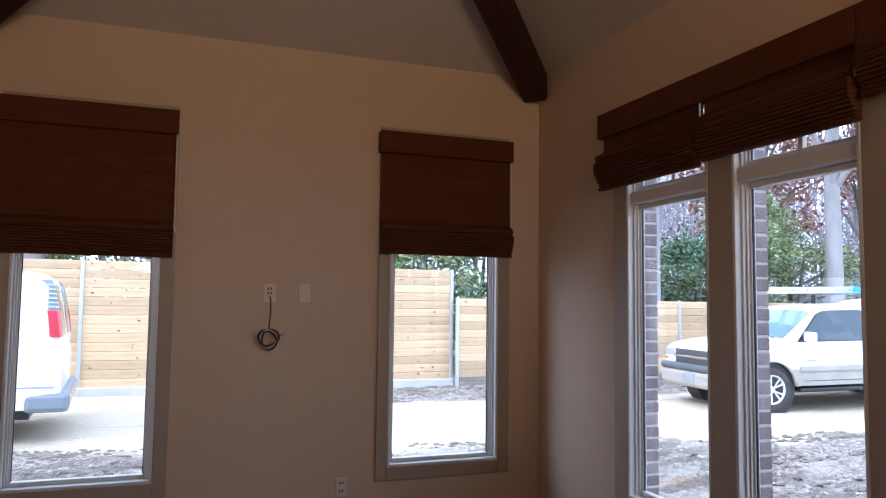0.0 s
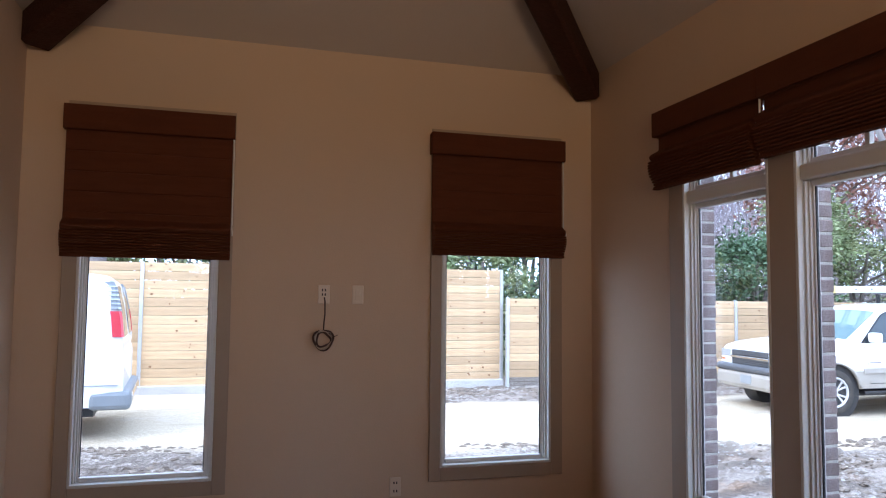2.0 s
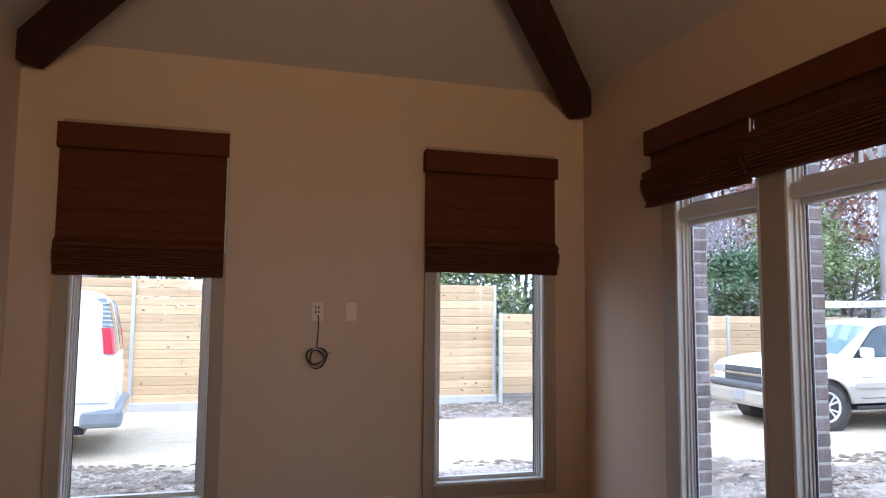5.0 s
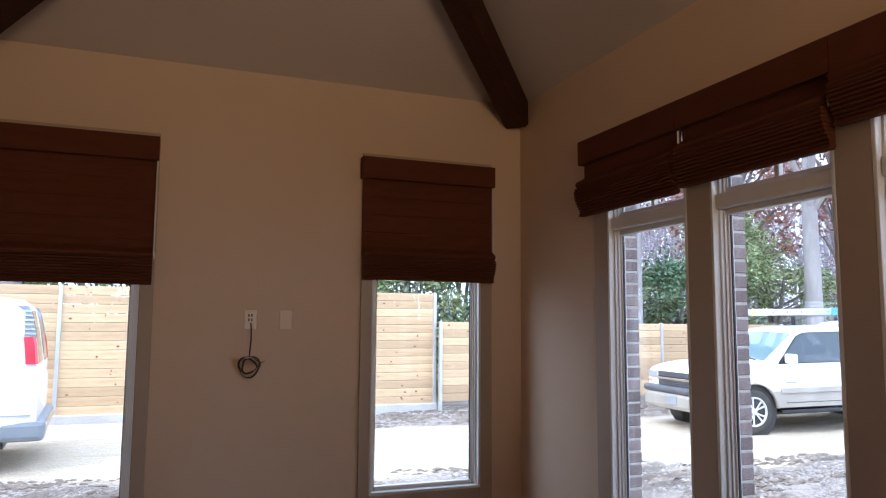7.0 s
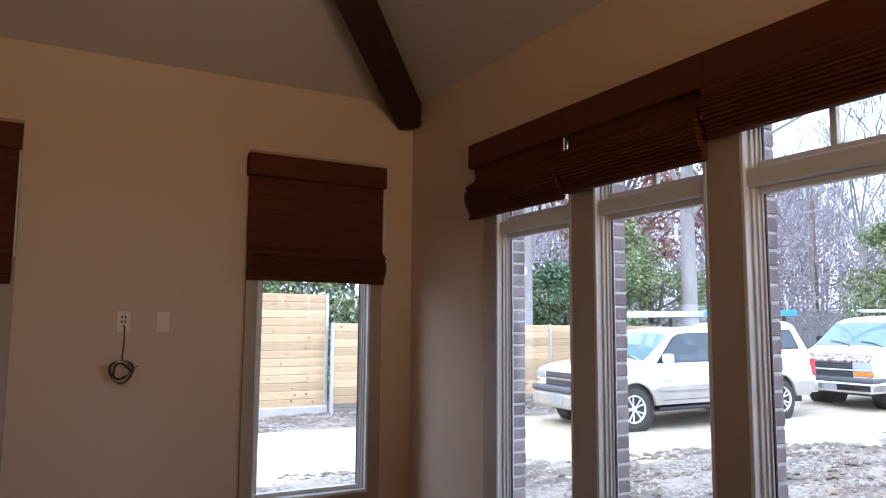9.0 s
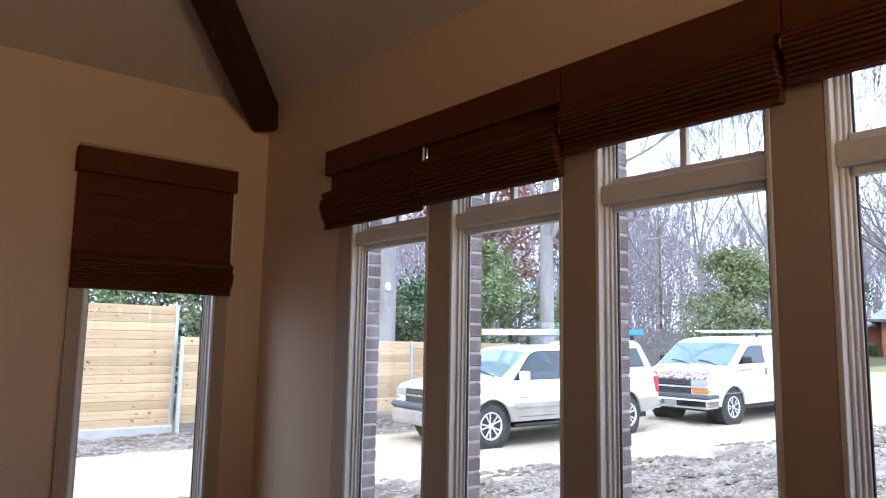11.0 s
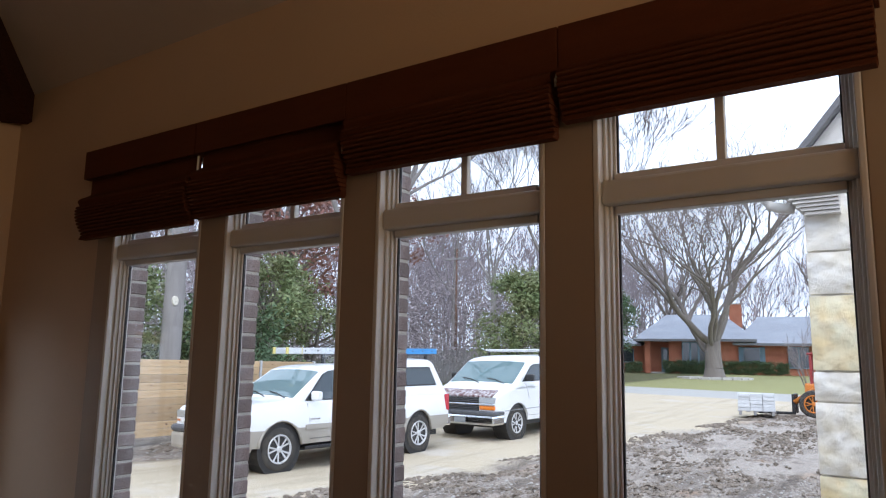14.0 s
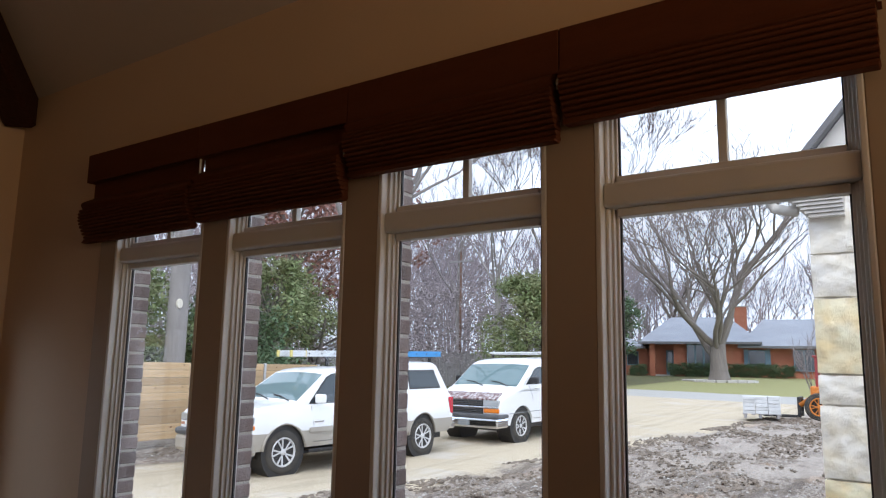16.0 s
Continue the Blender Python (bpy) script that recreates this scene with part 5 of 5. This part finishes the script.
def far_woods():
    """Leafless woods beyond the street, with dry brush at their feet."""
    rng = random.Random(9)
    V, F = [], []
    for i in range(240):
        b = radians(rng.uniform(17, 62) if i < 185 else rng.uniform(3, 23))
        d = rng.uniform(46, 95) if i < 185 else rng.uniform(82, 105)
        if (52 < d < 78 and b < radians(21)) or (d < 64 and b < radians(23.5)):
            continue
        base = Vector((-2 + d * math.cos(b), -4.5 + d * math.sin(b), 0))
        base.z = gz(base.x, base.y)
        h = rng.uniform(4, 8)
        tube_data(V, F, [base, base + Vector((rng.uniform(-0.4, 0.4), rng.uniform(-0.4, 0.4), h))], rng.uniform(0.08, 0.17), 0.07, 5)
        out = []
        for j in range(4):
            limbs(rng, base + Vector((0, 0, h * rng.uniform(0.5, 1))), Vector((rng.uniform(-0.7, 0.7), rng.uniform(-0.7, 0.7), 1)), rng.uniform(2.4, 3.9), 0.075, 4, out, 0.6, 0.3, (2, 3))
        for pts, r0, r1, lv in out:
            tube_data(V, F, [pts[0], pts[-1]] if lv < 3 else pts, max(r0, 0.018), max(r1, 0.012), 3)
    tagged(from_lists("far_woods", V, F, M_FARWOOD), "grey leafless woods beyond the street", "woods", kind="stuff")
    V, F = [], []
    for i in range(1250):
        b, d = radians(rng.uniform(19, 62)), rng.uniform(40, 75)
        if b < radians(23.5):
            d = max(d, 60) + 24
        c = Vector((-2 + d * math.cos(b), -4.5 + d * math.sin(b), 0))
        c.z = gz(c.x, c.y) + rng.uniform(0.2, 1.0) ** 1.5 * 6.0
        leaf_cloud(rng, V, F, c, rng.uniform(1.0, 2.6), 120, 0.10)
    tagged(from_lists("dry_brush", V, F, M_BRUSH, smooth=False), "pale hazy dry brush at the foot of the woods", "brush", kind="stuff")


far_woods()


# ---- the brick house across the street ----
M_HBRICK = mat("red_brick", (0.36, 0.12, 0.07), 0.9, grain=0.3, grain_scale=6, stain=0.3, stain_scale=1.2, bump=0.3, bump_scale=12, second=(0.42, 0.17, 0.10))
M_ROOF = mat("blue_grey_shingles", (0.30, 0.32, 0.36), 0.9, grain=0.35, grain_scale=8, stain=0.3, stain_scale=0.7, bump=0.5, bump_scale=9, stretch=(1, 1, 3))
M_TEAL = mat("teal_paint", (0.13, 0.22, 0.27), 0.5, stain=0.2, stain_scale=3)
M_HGLASS = mat("dark_house_glass", (0.02, 0.028, 0.035), 0.08, spec=0.8)
M_FASCIA = mat("dark_fascia", (0.16, 0.16, 0.17), 0.6, stain=0.2)
M_HEDGE = mat("hedge_leaves", (0.075, 0.13, 0.055), 0.7, rand=0.7, island=True)


def brick_house(m):
    h = thing("brick_house", m, "low red brick house with a blue-grey hipped roof", "house")
    e, ridge = 2.75, 4.7

    def hip(nm, x0, x1, y0, y1, ez, rz, run=None):
        run = run or min((y1 - y0) / 2, (x1 - x0) / 2)
        bm = bmesh.new()
        p = [bm.verts.new(q) for q in ((x0, y0, ez), (x1, y0, ez), (x1, y1, ez), (x0, y1, ez), (x0 + run, (y0 + y1) / 2, rz), (x1 - run, (y0 + y1) / 2, rz), (x0, y0, ez - 0.16), (x1, y0, ez - 0.16), (x1, y1, ez - 0.16), (x0, y1, ez - 0.16))]
        for f in ((0, 1, 5, 4), (1, 2, 5), (2, 3, 4, 5), (3, 0, 4), (0, 6, 7, 1), (1, 7, 8, 2), (2, 8, 9, 3), (3, 9, 6, 0), (6, 9, 8, 7)):
            bm.faces.new([p[i] for i in f])
        return part(nm, bm, M_ROOF, h, "blue-grey shingle roof")

    def front(nm, x0, x1, z0, z1, y, material, d=0.06, lab=""):
        return boxpart(nm, (x0, x1, y - d, y + 0.05, z0, z1), material, h, lab)

    boxpart("wall", (-1.55, 3.6, 1.2, 9.0, -0.3, e - 0.1), M_HBRICK, h)
    boxpart("side_wall", (3.6, 14.0, 1.8, 9.0, -0.3, e - 0.4), M_HBRICK, h)
    boxpart("entry_wall", (-3.4, -1.55, 2.6, 9.0, -0.3, e - 0.1), M_HBRICK, h)
    boxpart("wing_wall", (-10.5, -3.4, 3.4, 9.0, -0.3, e - 0.45), M_HBRICK, h)
    hip("roof", -4.3, 5.2, 0.2, 10.0, e, ridge + 0.35, 2.4)
    hip("side_roof", 3.4, 15.0, 0.8, 10.0, e - 0.3, ridge + 0.15, 2.2)
    hip("wing_roof", -11.2, -3.9, 2.6, 9.6, e - 0.35, ridge - 0.6)
    boxpart("porch_column", (-3.45, -3.0, 0.8, 1.3, -0.3, e - 0.1), M_HBRICK, h)
    boxpart("porch_step", (-3.0, -1.55, 0.9, 2.6, -0.3, 0.06), M_CONC, h)
    door = front("door", -2.25, -1.62, 0.06, 2.1, 2.6, M_TEAL, 0.05, "teal front door")
    boxpart("door_glass", (-2.1, -1.77, 2.535, 2.548, 1.0, 1.95), M_HGLASS, door)

    def glazed(x0, x1, z0, z1, y, panes, d=0.07):
        w = front("window", x0, x1, z0, z1, y, M_TEAL, d, "teal-framed window")
        step = (x1 - x0) / panes
        for k in range(panes):
            boxpart("pane", (x0 + step * k + 0.07, x0 + step * (k + 1) - 0.07, y - d - 0.012, y - d + 0.02, z0 + 0.08, z1 - 0.08), M_HGLASS, w)

    glazed(-0.5, 2.1, 0.7, 2.55, 1.2, 4, 0.25)
    glazed(4.2, 5.5, 0.85, 2.15, 1.8, 1)
    for x in (3.85, 5.5):
        boxpart("shutter", (x, x + 0.33, 1.74, 1.80, 0.8, 2.2), M_TEAL, h, "teal shutter")
    glazed(7.5, 9.0, 0.5, 2.2, 1.8, 2, 0.2)
    glazed(-5.6, -4.6, 0.8, 2.0, 3.4, 1)
    boxpart("fascia", (-4.3, 5.2, 0.15, 0.21, e - 0.2, e), M_FASCIA, h)
    boxpart("side_fascia", (5.2, 15.0, 0.75, 0.81, e - 0.5, e - 0.3), M_FASCIA, h)
    boxpart("chimney", (3.3, 4.3, 4.4, 5.4, e, ridge + 1.15), M_HBRICK, h)
    boxpart("chimney_cap", (3.2, 4.4, 4.3, 5.5, ridge + 1.15, ridge + 1.25), M_CONC, h)
    return h


HOUSE = pose(58.1, 12.5, ground_z(58.6, 10) + 0.05, 0, 0, -76.3)
brick_house(HOUSE)
rng = random.Random(12)
for x0, x1, top in ((-5.0, -3.7, 0.80), (-1.9, 2.4, 0.95), (2.6, 7.4, 0.95)):
    hedge = thing("hedge", HOUSE @ pose(0, 0.4, 0), "clipped dark green hedge along the brick house", "hedge", group="hedges")
    V, F = [], []
    for k in range(int((x1 - x0) * 55)):
        leaf_cloud(rng, V, F, Vector((rng.uniform(x0, x1), rng.uniform(-0.3, 0.3), rng.uniform(0.05, top))), 0.20, 30, 0.07)
    from_lists("leaves", V, F, M_HEDGE, hedge, smooth=False)

# ring of edging stones round the great tree
ringbed = thing("tree_ring", at(50.5, 8.6), "low ring of stones round the great tree", "edging")
for k in range(22):
    q = 2 * math.pi * k / 22
    bm = bmesh.new()
    box(bm, -0.30, 0.30, -0.16, 0.16, -0.12, 0.10)
    ob = part("stone", bm, M_CONC, ringbed, bevel=0.04)
    ob.matrix_basis = pose(2.3 * math.cos(q), 2.3 * math.sin(q), 0.03, 0, 0, math.degrees(q) + 90)

# old grey fence, pole beyond the drive
M_OLDWOOD = mat("weathered_wood", (0.26, 0.25, 0.25), 0.9, grain=0.3, stain=0.4, stain_scale=2, stretch=(6, 6, 1))
gf = thing("grey_fence", Matrix(), "weathered grey board fence beyond the vans", "fence")
for k in range(16, 86):
    x, y = 36.0 - 0.06 * k, 9.5 + 0.20 * k
    bm = bmesh.new()
    box(bm, -0.015, 0.015, -0.092, 0.092, -0.1, 1.85 + 0.02 * (k % 3))
    ob = part("picket", bm, M_OLDWOOD, gf)
    ob.matrix_world = pose(x, y, ground_z(x, y), 0, 0, 17)
pole = thing("utility_pole", at(35.6, 20.2), "thin brown wooden utility pole", "pole")
bm = bmesh.new()
tube(bm, [(0, 0, -0.3), (0, 0, 8.2)], 0.085, 0.06, 10)
part("shaft", bm, mat("pole_wood", (0.15, 0.085, 0.06), 0.9, stain=0.4, stain_scale=3, stretch=(1, 1, 0.2)), pole, smooth=True)
boxpart("crossarm", (-0.06, 0.06, -0.9, 0.9, 7.5, 7.62), M_OLDWOOD, pole)

# ---- stone wing of the house beyond the last window ----
XS, YS = 2.60, -3.885
wing = wall_with_openings("wall_stone", [], YS - 2.6, YS - 0.015, XS + 0.016, XS + 0.25, False, -0.3, 2.7, "cream and yellow rough limestone wall", M_PALEMORTAR)
rng = random.Random(31)
M_STONE3 = mat("cream_limestone", (0.88, 0.80, 0.64), 0.9, grain=0.3, grain_scale=9, stain=0.2, stain_scale=6, bump=1.0, bump_scale=22, second=(0.90, 0.87, 0.82))
M_STONE2 = mat("yellow_limestone", (0.86, 0.70, 0.42), 0.9, grain=0.3, grain_scale=9, stain=0.3, stain_scale=5, bump=1.0, bump_scale=22, second=(0.80, 0.74, 0.60))
COURSES = ((0.30, 0), (0.25, 0), (0.43, 1), (0.17, 0), (0.40, 2), (0.26, 1), (0.30, 0), (0.45, 0), (0.36, 1), (0.30, 0))
z = 2.62
for row, (hgt, tone) in enumerate(COURSES):
    z -= hgt
    y = YS
    k = 0
    while y > YS - 2.5:
        wid = (0.34, 0.46, 0.27, 0.52)[(row * 3 + k) % 4]
        bm = bmesh.new()
        box(bm, 0.0, 0.14, -wid + 0.006, -0.006, 0.006, hgt - 0.006)
        bmesh.ops.subdivide_edges(bm, edges=bm.edges[:], cuts=11, use_grid_fill=True)
        for e in bm.edges:
            e.smooth = e.calc_face_angle(0) < 0.7
        for v in bm.verts:
            if v.co.x < 0.01:
                p = v.co + Vector((row, y, z)) * 1.0
                inner = min(v.co.y + wid, -v.co.y, v.co.z, hgt - v.co.z) / 0.05
                v.co.x += 0.012 * noise.noise(p * 6) + 0.022 * noise.noise(p * 16) - 0.010 * min(1, inner)
        ob = part("stone", bm, (M_STONE, M_STONE2, M_STONE3)[(tone + k) % 3], wing, smooth=True)
        ob.matrix_world = pose(XS, y, z)
        y -= wid
        k += 1
M_EAVE = mat("white_eave_paint", (0.68, 0.66, 0.63), 0.6, stain=0.15, stain_scale=4)
eave = thing("eave_return", pose(XS, YS, 2.53), "white stepped eave return with a gutter elbow", "eave")
for k in range(8):
    boxpart("moulding", (-0.07 - 0.012 * k, 0.2, -0.20, -0.02 + 0.019 * k, 0.021 * k, 0.021 * k + 0.018), M_EAVE, eave)
bm = bmesh.new()
tube(bm, [(-0.02, 0.20, 0.20), (-0.02, 0.20, 0.13), (-0.02, 0.17, 0.08), (-0.02, 0.10, 0.06), (-0.02, 0.04, 0.05)], 0.032, sides=10)
part("gutter_elbow", bm, M_EAVE, eave, "grey-white gutter elbow", smooth=True)
gable = thing("gable", pose(XS, YS - 0.09, 2.72), "pale siding gable with a dark raking roof edge", "gable")
bm = bmesh.new()
prism(bm, [(0.06, 0.0), (-2.6, 0.0), (-2.6, 3.2)], 0.05, 0.2, lambda y, z, x: (x, y, z + (0.20 if y > -2 else 0.2)))
part("siding", bm, M_EAVE, gable)
bm = bmesh.new()
prism(bm, [(0.13, 0.12), (-2.6, 3.42), (-2.6, 3.47), (0.15, 0.15)], -0.04, 0.3, lambda y, z, x: (x, y, z))
part("roof_edge", bm, M_FASCIA, gable, "dark roof edge")
boxpart("soffit", (-0.02, 0.2, -2.6, 0.12, 0.0, 0.2), M_EAVE, gable)

# ---- pallet of stone and the loader ----
M_PAVER = mat("grey_pavers", (0.62, 0.63, 0.64), 0.85, grain=0.3, stain=0.3, stain_scale=6, bump=0.4, bump_scale=40, rand=0.3)
px, py = 22.6, 0.42
pallet = thing("pallet_of_stone", pose(px, py, ground_z(px, py) + 0.10, 0, 0, 12), "wrapped grey stone stacked on a wooden pallet", "pallet")
for k in range(5):
    boxpart("plank", (-0.55, 0.55, -0.55 + 0.24 * k, -0.42 + 0.24 * k, 0.10, 0.125), M_OLDWOOD, pallet)
for y in (-0.5, 0.0, 0.42):
    boxpart("runner", (-0.55, 0.55, y, y + 0.08, 0.0, 0.10), M_OLDWOOD, pallet)
for r in range(5):
    for a in range(2):
        for b in range(3):
            o = 0.01 * ((r * 7 + a * 3 + b) % 3)
            boxpart("block", (-0.52 + 0.52 * a + o, -0.52 + 0.52 * a + 0.50 + o, -0.53 + 0.355 * b, -0.53 + 0.355 * b + 0.345, 0.128 + 0.105 * r, 0.128 + 0.105 * r + 0.10), M_PAVER, pallet, bevel=0.01)
M_ORANGE = mat("orange_machine_paint", (0.62, 0.20, 0.03), 0.45, stain=0.35, stain_scale=4)
lx, ly = 24.0, -1.52
loader = thing("skid_loader", pose(lx, ly, ground_z(lx, ly), 0, 0, 94), "orange skid loader with black forks on the mud", "loader")
boxpart("body", (-1.1, 0.7, -0.45, 0.45, 0.30, 1.05), M_ORANGE, loader, bevel=0.06)
M_REDPAINT = mat("red_machine_paint", (0.30, 0.03, 0.03), 0.5, stain=0.3, stain_scale=5)
for x in (-0.5, 0.5):
    for y in (-0.40, 0.40):
        boxpart("cage_post", (x - 0.035, x + 0.035, y - 0.035, y + 0.035, 1.0, 1.95), M_REDPAINT, loader, bevel=0.01)
boxpart("cage_roof", (-0.58, 0.60, -0.46, 0.46, 1.93, 2.0), M_REDPAINT, loader, bevel=0.03)
boxpart("seat", (-0.45, 0.05, -0.25, 0.25, 1.0, 1.45), M_BLACK, loader, bevel=0.06)
boxpart("engine_cover", (-1.25, -0.5, -0.42, 0.42, 0.9, 1.35), M_ORANGE, loader, bevel=0.08)
for s in (1, -1):
    bm = bmesh.new()
    tube(bm, [(-1.0, s * 0.55, 1.25), (0.3, s * 0.55, 0.95), (1.0, s * 0.55, 0.45)], 0.075, sides=8)
    part("lift_arm", bm, M_ORANGE, loader, smooth=True)
    boxpart("fork", (1.05, 2.1, s * 0.30 - 0.05, s * 0.30 + 0.05, 0.06, 0.11), M_BLACK, loader)
    wheel(loader, 0.45, s * 0.80, 0.42, 5, M_ORANGE)
    wheel(loader, -0.70, s * 0.80, 0.42, 5, M_ORANGE)
for y in (-0.55, 0.47):
    boxpart("fork_upright", (0.98, 1.08, y, y + 0.08, 0.08, 0.70), M_BLACK, loader, bevel=0.01)
for z in (0.12, 0.60):
    boxpart("fork_crossbar", (0.99, 1.07, -0.47, 0.47, z, z + 0.10), M_BLACK, loader)


# ---- brick jambs outside the windows ----
outer = wall_with_openings("wall_brick_east", RIGHT_OPEN, YB - 0.15, 0.30, T_IN + 0.012, T_OUT - 0.006, False, -0.30, 3.3, "outer wall of mixed brown brick in grey mortar", M_MORTAR, sill=Z_SILL - 0.02, head=Z_HEAD + 0.02)
bm = bmesh.new()
box(bm, -0.094, 0.094, -0.048, 0.048, -0.029, 0.029)
bmesh.ops.bevel(bm, geom=bm.edges[:], offset=0.005, segments=1, affect="EDGES")
brick_mesh = bpy.data.meshes.new("brick")
bm.to_mesh(brick_mesh)
bm.free()
brick_mesh.materials.append(M_BRICK)
rng = random.Random(4)
for a, b in RIGHT_OPEN:
    for k in range(31):
        z = Z_SILL - 0.02 + 0.034 + 0.0685 * k
        half = k % 2
        ob = new("brick", brick_mesh)
        ob.parent = outer
        if half:
            ob.matrix_world = pose(T_OUT - 0.048 + rng.uniform(-0.002, 0.002), a + 0.090, z, rng.uniform(-1, 1), 0, 90)
        else:
            ob.matrix_world = Matrix.Translation((T_OUT - 0.094 + 0.0 + rng.uniform(-0.002, 0.002), a + 0.044, z))
            ob.scale = (0.98, 1, 1)
wall_with_openings("wall_brick_north", FAR_OPEN, XL - 0.3, T_IN, T_IN + 0.001, T_OUT - 0.006, True, -0.30, 3.3, "outer wall of mixed brown brick", M_BRICK, sill=Z_SILL - 0.02, head=Z_HEAD + 0.02)
